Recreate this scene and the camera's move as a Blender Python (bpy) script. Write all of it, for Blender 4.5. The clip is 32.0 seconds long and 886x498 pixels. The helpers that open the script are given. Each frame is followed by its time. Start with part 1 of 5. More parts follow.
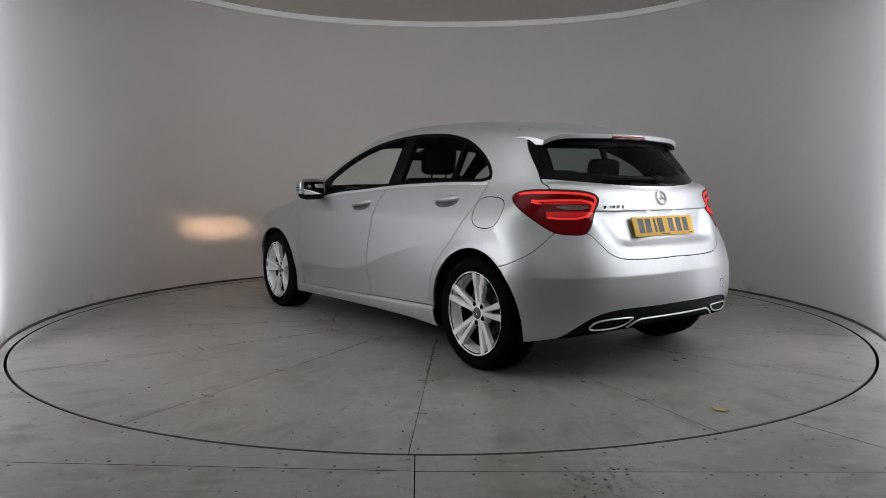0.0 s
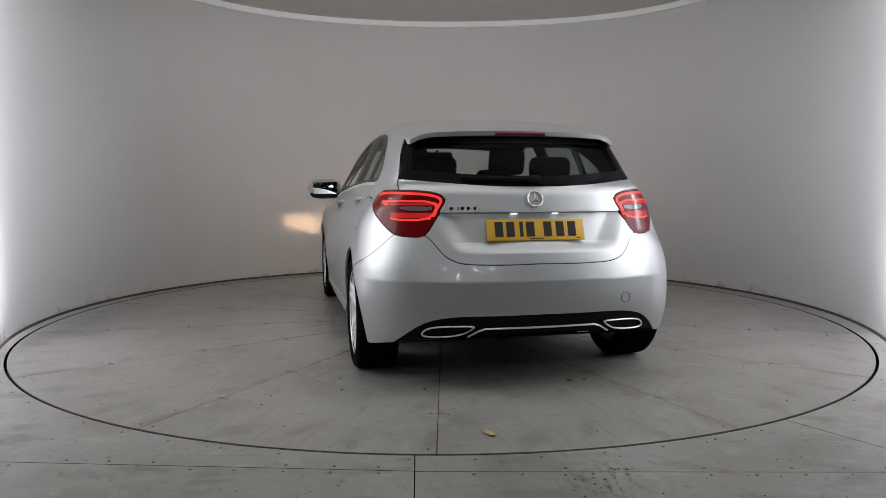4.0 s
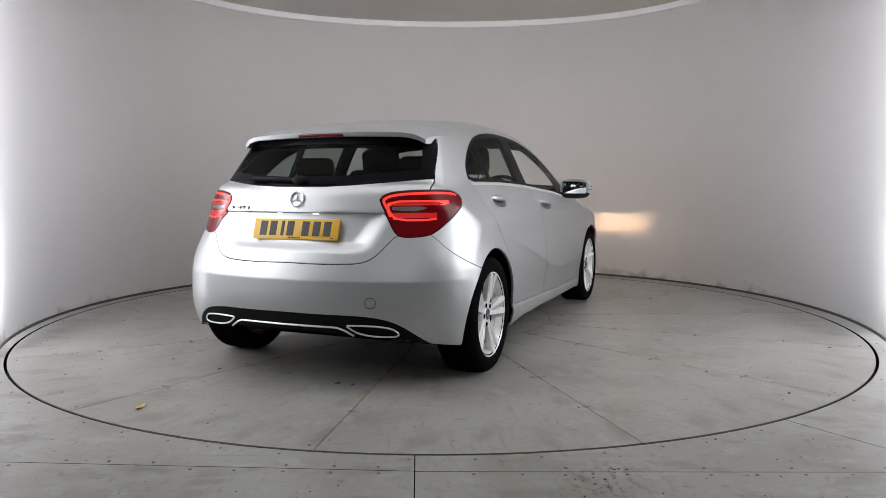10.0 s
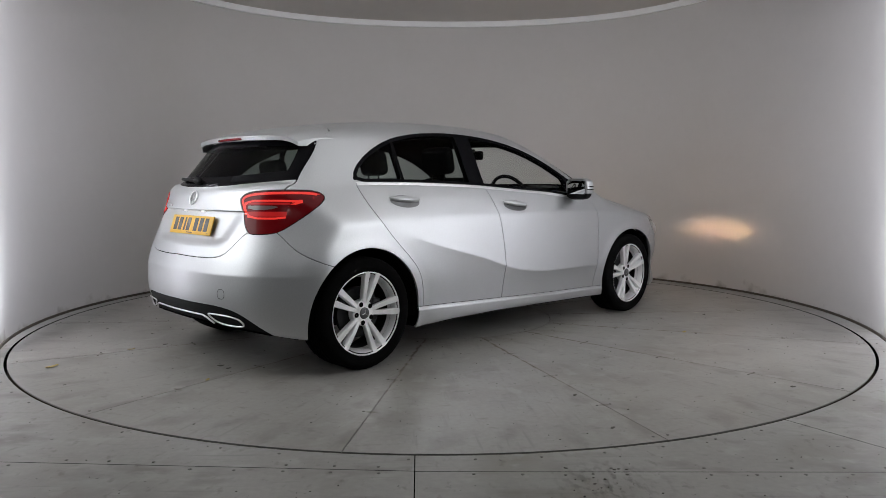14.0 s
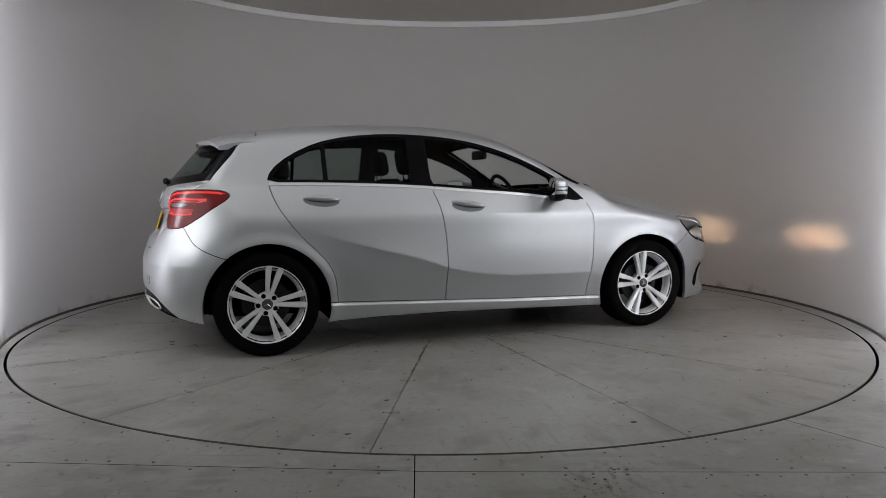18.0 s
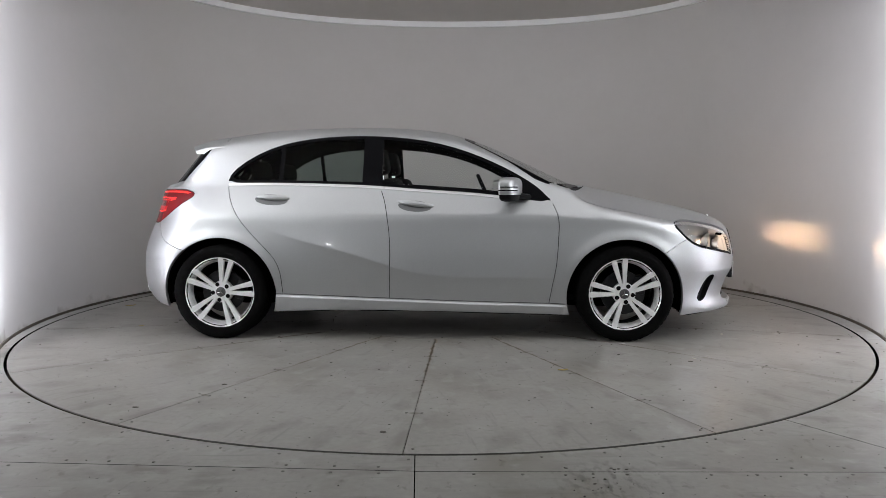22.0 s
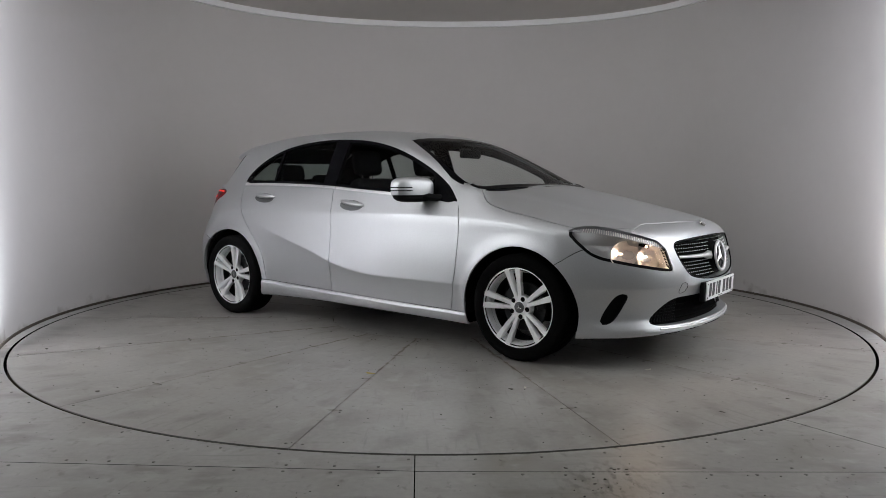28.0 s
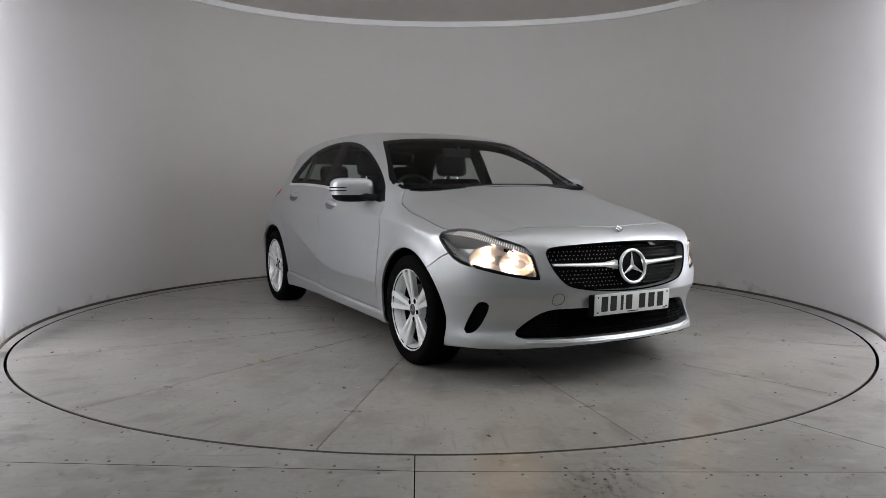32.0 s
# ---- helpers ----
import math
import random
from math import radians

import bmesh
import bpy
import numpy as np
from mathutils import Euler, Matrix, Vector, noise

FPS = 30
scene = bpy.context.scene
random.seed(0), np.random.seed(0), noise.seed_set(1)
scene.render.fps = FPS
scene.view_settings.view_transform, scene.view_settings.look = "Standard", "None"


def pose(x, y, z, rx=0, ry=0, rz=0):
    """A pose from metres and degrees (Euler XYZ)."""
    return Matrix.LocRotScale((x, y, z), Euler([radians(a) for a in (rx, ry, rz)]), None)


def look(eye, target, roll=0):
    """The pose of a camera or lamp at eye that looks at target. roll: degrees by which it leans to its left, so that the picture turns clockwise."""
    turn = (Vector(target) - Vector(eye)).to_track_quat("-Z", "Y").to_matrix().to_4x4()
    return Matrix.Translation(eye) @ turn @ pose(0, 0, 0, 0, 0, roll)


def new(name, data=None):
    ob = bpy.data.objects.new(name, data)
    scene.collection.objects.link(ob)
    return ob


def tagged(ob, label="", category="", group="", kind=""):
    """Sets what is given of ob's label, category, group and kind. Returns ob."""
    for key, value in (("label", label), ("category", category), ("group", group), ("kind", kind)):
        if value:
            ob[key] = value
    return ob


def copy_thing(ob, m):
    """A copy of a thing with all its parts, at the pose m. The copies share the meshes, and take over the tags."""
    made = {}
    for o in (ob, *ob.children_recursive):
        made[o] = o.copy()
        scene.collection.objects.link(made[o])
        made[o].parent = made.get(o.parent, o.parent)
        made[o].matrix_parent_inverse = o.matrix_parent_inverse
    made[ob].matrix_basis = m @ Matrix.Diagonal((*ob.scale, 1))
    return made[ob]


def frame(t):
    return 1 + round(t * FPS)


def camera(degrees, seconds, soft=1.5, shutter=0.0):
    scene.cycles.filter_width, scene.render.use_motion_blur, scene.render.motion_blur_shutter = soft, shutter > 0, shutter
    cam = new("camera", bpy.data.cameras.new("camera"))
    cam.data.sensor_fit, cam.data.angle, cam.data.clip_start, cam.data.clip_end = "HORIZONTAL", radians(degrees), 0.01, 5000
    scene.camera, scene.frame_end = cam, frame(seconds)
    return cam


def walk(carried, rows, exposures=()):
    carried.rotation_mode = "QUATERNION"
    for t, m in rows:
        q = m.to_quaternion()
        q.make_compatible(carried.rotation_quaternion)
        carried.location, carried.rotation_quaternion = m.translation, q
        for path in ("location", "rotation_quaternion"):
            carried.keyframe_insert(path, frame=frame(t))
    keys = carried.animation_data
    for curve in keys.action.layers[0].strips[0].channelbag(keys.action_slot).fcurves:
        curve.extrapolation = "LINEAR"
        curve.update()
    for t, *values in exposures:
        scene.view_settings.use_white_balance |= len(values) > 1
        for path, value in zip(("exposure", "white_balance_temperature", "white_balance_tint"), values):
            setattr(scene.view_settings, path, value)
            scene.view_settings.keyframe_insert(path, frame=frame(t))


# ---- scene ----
# ---- camera ----
cam = camera(62.82, 32.0, soft=0.8)
EYE = (0.0, -5.668, 1.033)
AIM = pose(*EYE, 84.96, 0, 0) @ pose(0, 0, 0, 0, -0.114, 0) @ pose(0, 0, 0, 0, 0, -0.13)
walk(cam, [(0.0, AIM), (32.0, AIM)], exposures=[(0.0, -0.42), (3.0, -0.28), (6.0, 0.38), (9.0, 0.42), (10.0, 0.26), (11.0, -0.14), (12.0, -0.22), (17.0, -0.65), (19.0, -0.68), (20.0, -0.38), (21.5, -0.14), (24.0, -0.05), (26.0, -0.26), (28.0, -0.36), (29.0, -0.30), (30.2, -0.08), (32.0, -0.05)])

# heading of the turntable in degrees, second by second of its slow clockwise turn
TURN = [(0, 126.04), (4, 102.46), (8, 79.06), (12, 55.57), (16, 32.04), (20, 8.65), (24, -14.49), (28, -37.52), (32, -61.07)]
CAR_X, CAR_Y = -0.099, -0.037  # the car's middle on the turntable

# ---- world and light ----
world = bpy.data.worlds.new("world")
scene.world = world
world.use_nodes = True
world.node_tree.nodes["Background"].inputs[0].default_value = (0.6, 0.63, 0.7, 1)
world.node_tree.nodes["Background"].inputs[1].default_value = 0.02


def area_lamp(name, m, wide, high, watts, colour):
    data = bpy.data.lights.new(name, "AREA")
    data.shape, data.size, data.size_y, data.energy, data.color = "RECTANGLE", wide, high, watts, colour
    ob = new(name, data)
    ob.matrix_world = m
    return ob


# slim strips washing the two ends of the curved wall, the one on the west side stronger
for side, watts in ((-1, 122), (1, 88)):
    area_lamp("strip_lamp", look((side * 2.72 + 0.012, -1.27, 1.45), (side * 3.0, -1.19, 1.45)), 0.03, 2.6, watts, (0.86, 0.895, 1.0)).data.spread = radians(150)
    # soft lights on either side of the opening
    area_lamp("side_lamp", look((side * 3.0, -2.10, 1.88), (0, 0.2, 0.8)), 1.9, 1.95, 52, (0.96, 0.98, 1.0))
area_lamp("overhead_lamp", look((0, -2.1, 2.9), (0, -1.9, 0.0)), 5.0, 2.4, 29, (0.97, 0.98, 1.0))
# added fill that brightens the middle of the curved wall, no real fitting
area_lamp("wall_fill", look((0, 0.9, 2.9), (0, 3.1, 1.2)), 3.8, 0.3, 15, (0.97, 0.98, 1.0))
# small bright spots under the ceiling of the hall
for x, y in ((-0.35, -6.9), (1.15, -6.9), (1.75, -6.7), (-1.6, -6.8), (0.4, -7.6), (-2.4, -7.4)):
    area_lamp("spot_lamp", look((x, y, 2.9), (0.3 * x, -0.5, 0.5)), 0.10, 0.10, 3.5, (0.96, 0.98, 1.0))

# ---- materials ----
def material(name, colour, rough=0.5, metal=0.0, spread=0.0, scale=20.0, bump=0.0, coat=0.0, spec=0.5, fine=8.0):
    """Principled surface with coarse and fine unevenness in colour, gloss and relief."""
    m = bpy.data.materials.new(name)
    m.use_nodes = True
    nt = m.node_tree
    p = nt.nodes["Principled BSDF"]
    p.inputs["Base Color"].default_value = (*colour, 1)
    p.inputs["Roughness"].default_value, p.inputs["Metallic"].default_value = rough, metal
    p.inputs["Specular IOR Level"].default_value, p.inputs["Coat Weight"].default_value = spec, coat
    p.inputs["Coat Roughness"].default_value = 0.06
    if spread or bump:
        co = nt.nodes.new("ShaderNodeTexCoord")
        a = nt.nodes.new("ShaderNodeTexNoise")
        a.inputs["Scale"].default_value, a.inputs["Detail"].default_value = scale, 6
        b = nt.nodes.new("ShaderNodeTexNoise")
        b.inputs["Scale"].default_value, b.inputs["Detail"].default_value = scale * fine, 3
        for n in (a, b):
            nt.links.new(co.outputs["Object"], n.inputs["Vector"])
        mix = nt.nodes.new("ShaderNodeMath")
        mix.operation = "MULTIPLY_ADD"
        mix.inputs[1].default_value = 0.6
        nt.links.new(a.outputs["Fac"], mix.inputs[0])
        sc = nt.nodes.new("ShaderNodeMath")
        sc.operation = "MULTIPLY"
        sc.inputs[1].default_value = 0.4
        nt.links.new(b.outputs["Fac"], sc.inputs[0])
        nt.links.new(sc.outputs[0], mix.inputs[2])
        if spread:
            ramp = nt.nodes.new("ShaderNodeValToRGB")
            ramp.color_ramp.elements[0].position, ramp.color_ramp.elements[1].position = 0.3, 0.7
            ramp.color_ramp.elements[0].color = (*[c * (1 - spread) for c in colour], 1)
            ramp.color_ramp.elements[1].color = (*[min(1, c * (1 + spread)) for c in colour], 1)
            nt.links.new(mix.outputs[0], ramp.inputs[0])
            nt.links.new(ramp.outputs[0], p.inputs["Base Color"])
            rr = nt.nodes.new("ShaderNodeMapRange")
            rr.inputs["To Min"].default_value, rr.inputs["To Max"].default_value = max(0.02, rough * (1 - spread)), min(1, rough * (1 + spread))
            nt.links.new(mix.outputs[0], rr.inputs["Value"])
            nt.links.new(rr.outputs[0], p.inputs["Roughness"])
        if bump:
            bp = nt.nodes.new("ShaderNodeBump")
            bp.inputs["Strength"].default_value, bp.inputs["Distance"].default_value = min(1, bump * 100), 0.002
            nt.links.new(b.outputs["Fac"], bp.inputs["Height"])
            nt.links.new(bp.outputs[0], p.inputs["Normal"])
    return m


WALL = material("wall_paint", (0.50, 0.482, 0.472), 0.8, spread=0.02, scale=1.5, bump=0.0005)
def wall_stains(m):
    """Ragged brown splashes with shapes of their own along the foot of the wall, and faint drips."""
    nt = m.node_tree
    p = nt.nodes["Principled BSDF"]
    co, sep, n = nt.nodes.new("ShaderNodeTexCoord"), nt.nodes.new("ShaderNodeSeparateXYZ"), nt.nodes.new("ShaderNodeTexNoise")
    n.inputs["Scale"].default_value, n.inputs["Detail"].default_value = 5.0, 8
    nt.links.new(co.outputs["Object"], sep.inputs[0])
    nt.links.new(co.outputs["Object"], n.inputs["Vector"])
    h = nt.nodes.new("ShaderNodeMath")
    h.operation = "MULTIPLY_ADD"
    h.inputs[1].default_value, h.inputs[2].default_value = 0.55, -0.235
    nt.links.new(n.outputs["Fac"], h.inputs[0])
    d = nt.nodes.new("ShaderNodeMath")
    d.operation = "SUBTRACT"
    nt.links.new(h.outputs[0], d.inputs[0])
    nt.links.new(sep.outputs[2], d.inputs[1])
    r = nt.nodes.new("ShaderNodeMapRange")
    r.inputs["From Min"].default_value, r.inputs["From Max"].default_value, r.inputs["To Max"].default_value = 0.0, 0.09, 0.55
    nt.links.new(d.outputs[0], r.inputs["Value"])
    x = nt.nodes.new("ShaderNodeMix")
    x.data_type = "RGBA"
    x.inputs["B"].default_value = (0.17, 0.14, 0.11, 1)
    nt.links.new(p.inputs["Base Color"].links[0].from_socket, x.inputs["A"])
    nt.links.new(r.outputs[0], x.inputs["Factor"])
    nt.links.new(x.outputs["Result"], p.inputs["Base Color"])


wall_stains(WALL)
# for the added hall walls out of view; dark so the car reflects little
UNSEEN_HALL = material("unseen_hall_grey", (0.11, 0.108, 0.105), 0.85, spread=0.05, scale=1.5)
CEILING = material("ceiling_paint", (0.58, 0.55, 0.52), 0.85, spread=0.03, scale=2)
RAIL = material("rail_white", (0.8, 0.8, 0.8), 0.5, spread=0.03, scale=8)
FLOOR = material("floor_paint", (0.258, 0.250, 0.235), 0.42, spread=0.18, scale=1.6, bump=0.0015, fine=22)
PLATE0 = material("turntable_paint", (0.258, 0.249, 0.232), 0.34, spread=0.2, scale=1.4, bump=0.0015, fine=24, spec=0.4)
DARK = material("dark_gap", (0.006, 0.006, 0.006), 0.9, spread=0.2, scale=30, spec=0.0)
PAINT = material("silver_paint", (0.52, 0.532, 0.545), 0.45, metal=0.85, spread=0.06, scale=140, fine=3.0, coat=0.30)
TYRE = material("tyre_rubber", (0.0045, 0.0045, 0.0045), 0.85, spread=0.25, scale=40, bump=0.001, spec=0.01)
ALLOY = material("alloy_silver", (0.95, 0.95, 0.96), 0.30, metal=0.40, spread=0.05, scale=30, coat=0.5)
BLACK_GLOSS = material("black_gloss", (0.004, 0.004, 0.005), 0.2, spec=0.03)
BLACK_PLASTIC = material("black_plastic", (0.008, 0.008, 0.009), 0.6, spread=0.15, scale=60, bump=0.0006, spec=0.07)
CHROME = material("chrome", (0.78, 0.78, 0.79), 0.12, metal=1.0)
CAP = material("cap_grey", (0.10, 0.10, 0.105), 0.35, metal=0.5)
# darker than the body paint: the shade in the handle cups
CUP_SHADE = material("handle_cup_shade", (0.16, 0.163, 0.167), 0.3, metal=0.8)
BRIGHT = material("bright_trim", (0.80, 0.80, 0.81), 0.30, metal=0.7)
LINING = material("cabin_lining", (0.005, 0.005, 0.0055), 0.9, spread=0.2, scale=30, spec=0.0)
LAMP_GREY = material("lamp_strip", (0.42, 0.42, 0.43), 0.32, metal=0.6)
LAMP_DARK = material("lamp_housing", (0.58, 0.58, 0.585), 0.3, metal=0.6)


def glowing(name, colour, strength, base):
    m = material(name, base, 0.25, coat=0.06, spec=0.25)
    p = m.node_tree.nodes["Principled BSDF"]
    p.inputs["Emission Color"].default_value, p.inputs["Emission Strength"].default_value = (*colour, 1), strength
    return m


def pane_material(name, tint, gloss=0.004, rough=0.08):
    """A thin sheet of glass: tinted see-through with a mirror gloss at grazing angles."""
    m = bpy.data.materials.new(name)
    m.use_nodes = True
    nt = m.node_tree
    nt.nodes.remove(nt.nodes["Principled BSDF"])
    out = nt.nodes["Material Output"]
    clear, shine, mix = nt.nodes.new("ShaderNodeBsdfTransparent"), nt.nodes.new("ShaderNodeBsdfGlossy"), nt.nodes.new("ShaderNodeMixShader")
    face, power, scale = nt.nodes.new("ShaderNodeLayerWeight"), nt.nodes.new("ShaderNodeMath"), nt.nodes.new("ShaderNodeMath")
    face.inputs["Blend"].default_value = 0.5
    power.operation, scale.operation = "POWER", "MULTIPLY_ADD"
    power.inputs[1].default_value, scale.inputs[1].default_value, scale.inputs[2].default_value = 5.0, 0.4, gloss
    nt.links.new(face.outputs["Facing"], power.inputs[0])
    nt.links.new(power.outputs[0], scale.inputs[0])
    clear.inputs[0].default_value = (*tint, 1)
    shine.inputs[0].default_value, shine.inputs["Roughness"].default_value = (0.85, 0.85, 0.85, 1), rough
    nt.links.new(scale.outputs[0], mix.inputs[0])
    nt.links.new(clear.outputs[0], mix.inputs[1])
    nt.links.new(shine.outputs[0], mix.inputs[2])
    nt.links.new(mix.outputs[0], out.inputs[0])
    return m


GLASS = pane_material("clear_glass", (0.92, 0.94, 0.93))
TINTED = pane_material("tinted_glass", (0.48, 0.53, 0.51))
LENS = pane_material("lamp_lens", (0.90, 0.90, 0.90))
RED_LENS = material("red_lens", (0.14, 0.002, 0.004), 0.2, coat=0.05, spec=0.2)
RED_GLOW = glowing("red_glow", (1.0, 0.050, 0.035), 0.85, (0.3, 0.01, 0.012))
RED_DIM = glowing("red_chamber", (1.0, 0.03, 0.025), 0.34, (0.15, 0.004, 0.007))
REVERSE_LENS = material("reverse_lens", (0.17, 0.12, 0.12), 0.2, coat=0.4)

SEAT = material("seat_cloth", (0.007, 0.007, 0.0075), 0.85, spread=0.25, scale=60, bump=0.001, spec=0.04)
MIRROR = material("mirror_glass", (0.85, 0.86, 0.87), 0.02, metal=1.0)
# darker than bare steel: the shadow behind the spokes is in this colour
STEEL = material("brake_steel", (0.035, 0.035, 0.037), 0.45, metal=0.9, spread=0.15, scale=40)
YELLOW = material("plate_yellow", (0.72, 0.42, 0.03), 0.45, spread=0.03, scale=30)
WHITE = material("plate_white", (0.72, 0.73, 0.72), 0.45, spread=0.03, scale=30)
INK = material("plate_ink", (0.012, 0.012, 0.012), 0.5)
BULB = glowing("bulb_glow", (1.0, 0.72, 0.54), 34.0, (0.9, 0.8, 0.7))
CORE = glowing("core_source", (1.0, 0.66, 0.42), 2400000.0, (0.9, 0.8, 0.7))
BEAM = glowing("beam_source", (1.0, 0.60, 0.36), 190000.0, (0.9, 0.8, 0.7))
HALO = glowing("halo_source", (1.0, 0.66, 0.38), 15000.0, (0.9, 0.8, 0.7))
PLATE_LED = glowing("plate_lamp_glow", (0.9, 0.95, 1.0), 1.0, (0.9, 0.9, 0.9))
REFLECTOR = material("lamp_reflector", (0.90, 0.86, 0.83), 0.32, metal=1.0, bump=0.01, spread=0.02, scale=5.0, fine=9.0)


def floor_dirt(m, seam, amount, spot=None):
    """Rust and dirt with ragged edges, long scuffs and small chips on a painted steel floor. seam: also along the two straight edges of a wedge."""
    nt = m.node_tree
    p = nt.nodes["Principled BSDF"]
    co = nt.nodes.new("ShaderNodeTexCoord")

    def mth(op, a, b=None, c=None):
        n = nt.nodes.new("ShaderNodeMath")
        n.operation = op
        for i, v in enumerate((a, b, c)):
            if v is not None:
                if isinstance(v, (int, float)):
                    n.inputs[i].default_value = v
                else:
                    nt.links.new(v, n.inputs[i])
        return n.outputs[0]

    def noise(scale, detail=4, stretch=None):
        n = nt.nodes.new("ShaderNodeTexNoise")
        n.inputs["Scale"].default_value, n.inputs["Detail"].default_value = scale, detail
        src = co.outputs["Object"]
        if stretch:
            mp = nt.nodes.new("ShaderNodeMapping")
            mp.inputs["Scale"].default_value = stretch
            nt.links.new(src, mp.inputs["Vector"])
            src = mp.outputs[0]
        nt.links.new(src, n.inputs["Vector"])
        return n.outputs["Fac"]

    def blend(fac, colour):
        n = nt.nodes.new("ShaderNodeMix")
        n.data_type = "RGBA"
        nt.links.new(fac, n.inputs["Factor"])
        n.inputs["B"].default_value = (*colour, 1)
        old = p.inputs["Base Color"].links[0].from_socket
        nt.links.new(old, n.inputs["A"])
        nt.links.new(n.outputs["Result"], p.inputs["Base Color"])

    def ramp(v, lo, hi):
        n = nt.nodes.new("ShaderNodeMapRange")
        n.inputs["From Min"].default_value, n.inputs["From Max"].default_value = lo, hi
        nt.links.new(v, n.inputs["Value"])
        return n.outputs[0]
    # pale and dark wear in broad patches
    blend(mth("MULTIPLY", ramp(noise(2.3, 7), 0.52, 0.75), 0.42), (0.30, 0.302, 0.29))
    blend(mth("MULTIPLY", ramp(noise(3.1, 8, (1, 1.7, 1)), 0.55, 0.70), 0.55 * amount), (0.125, 0.117, 0.10))
    # brown stains with ragged edges
    blend(mth("MULTIPLY", ramp(noise(1.3, 9, (1.3, 1, 1)), 0.52, 0.68), 0.55 * amount), (0.165, 0.15, 0.125))
    blend(mth("MULTIPLY", ramp(noise(6.0, 9, (1, 1.4, 1)), 0.58, 0.68), 0.45), (0.34, 0.335, 0.32))
    # long rubbed streaks
    blend(mth("MULTIPLY", ramp(noise(1.0, 5, (3.0, 34.0, 1)), 0.60, 0.72), 0.32), (0.11, 0.11, 0.10))
    # small dark chips
    blend(mth("MULTIPLY", ramp(noise(38.0, 2), 0.715, 0.74), 0.8), (0.04, 0.037, 0.03))
    # fine scratches across the paint
    blend(mth("MULTIPLY", ramp(noise(1.0, 3, (110.0, 6.0, 1)), 0.66, 0.74), 0.25), (0.30, 0.30, 0.29))
    blend(mth("MULTIPLY", ramp(noise(13.0, 9, (1.6, 1, 1)), 0.60, 0.76), 0.50 * amount), (0.09, 0.082, 0.065))
    if spot:
        # a patch of dark tyre smudges
        sp = nt.nodes.new("ShaderNodeVectorMath")
        sp.operation = "DISTANCE"
        sp.inputs[1].default_value = (*spot, 0.0)
        nt.links.new(co.outputs["Object"], sp.inputs[0])
        mask = mth("MULTIPLY", ramp(sp.outputs["Value"], 0.26, 0.05), ramp(noise(14.0, 6, (2.2, 1.0, 1)), 0.50, 0.62))
        blend(mth("MULTIPLY", mask, 0.75), (0.05, 0.047, 0.04))
    if seam:
        sep = nt.nodes.new("ShaderNodeSeparateXYZ")
        nt.links.new(co.outputs["Object"], sep.inputs[0])
        ang = mth("ABSOLUTE", mth("ARCTAN2", sep.outputs[1], sep.outputs[0]))
        r = mth("SQRT", mth("ADD", mth("MULTIPLY", sep.outputs[0], sep.outputs[0]), mth("MULTIPLY", sep.outputs[1], sep.outputs[1])))
        d = mth("MULTIPLY", mth("SUBTRACT", 0.2244, ang), r)
        fade = ramp(r, 2.75, 1.3)
        near = mth("SUBTRACT", mth("MULTIPLY", noise(12.0, 8), mth("MULTIPLY_ADD", fade, 0.026, 0.034)), d)
        near = mth("SUBTRACT", near, 0.0175)
        blend(mth("MULTIPLY", ramp(near, 0.0, 0.010), mth("MULTIPLY_ADD", fade, 0.45, 0.5)), (0.12, 0.085, 0.045))
        blend(mth("MULTIPLY", ramp(mth("SUBTRACT", near, 0.008), 0.0, 0.005), 0.7), (0.035, 0.026, 0.015))
        # smeared stains at the fixings
        lap = mth("ABSOLUTE", mth("SUBTRACT", mth("FRACT", mth("MULTIPLY_ADD", r, 1 / 0.55, 0.5 - 0.8 / 0.55)), 0.5))
        lap = mth("SUBTRACT", mth("MULTIPLY", noise(11.0, 7), 0.085), mth("MULTIPLY_ADD", lap, 0.55, mth("MULTIPLY_ADD", d, 0.45, 0.026)))
        blend(mth("MULTIPLY", ramp(lap, 0.0, 0.010), 0.65), (0.07, 0.055, 0.032))
    return m


PLATE_MID = floor_dirt(PLATE0.copy(), False, 1.0)
PLATE = floor_dirt(PLATE0, True, 1.0)
floor_dirt(FLOOR, False, 1.3, (0.58, -3.24))
SILT = material("seam_silt", (0.03, 0.022, 0.013), 0.95, spread=0.4, scale=9, spec=0.1)
RUST = material("rust_sealant", (0.055, 0.045, 0.033), 0.85, spread=0.5, scale=9)
SCREW = material("screw_head", (0.14, 0.135, 0.125), 0.6, metal=0.5, spread=0.3, scale=60)
LEAF = material("dry_leaf", (0.42, 0.33, 0.12), 0.8, spread=0.35, scale=40)
SCRAP = material("paper_scrap", (0.55, 0.53, 0.47), 0.8, spread=0.2, scale=40)
GRIME = material("dark_grime", (0.085, 0.078, 0.066), 0.8, spread=0.3, scale=50)

# ---- the booth ----
WALL_C, WALL_R = (0.027, 0.09), 3.09
TABLE_R = 2.951


def part(name, bm, mat, parent=None, label="", smooth=True):
    me = bpy.data.meshes.new(name)
    bm.normal_update()
    bm.to_mesh(me)
    bm.free()
    if smooth:
        me.polygons.foreach_set("use_smooth", [True] * len(me.polygons))
        me.set_sharp_from_angle(angle=radians(35))
    for m in (mat if isinstance(mat, (list, tuple)) else [mat]):
        me.materials.append(m)
    ob = new(name, me)
    if parent:
        ob.parent = parent
    if label:
        ob["label"] = label
    return ob


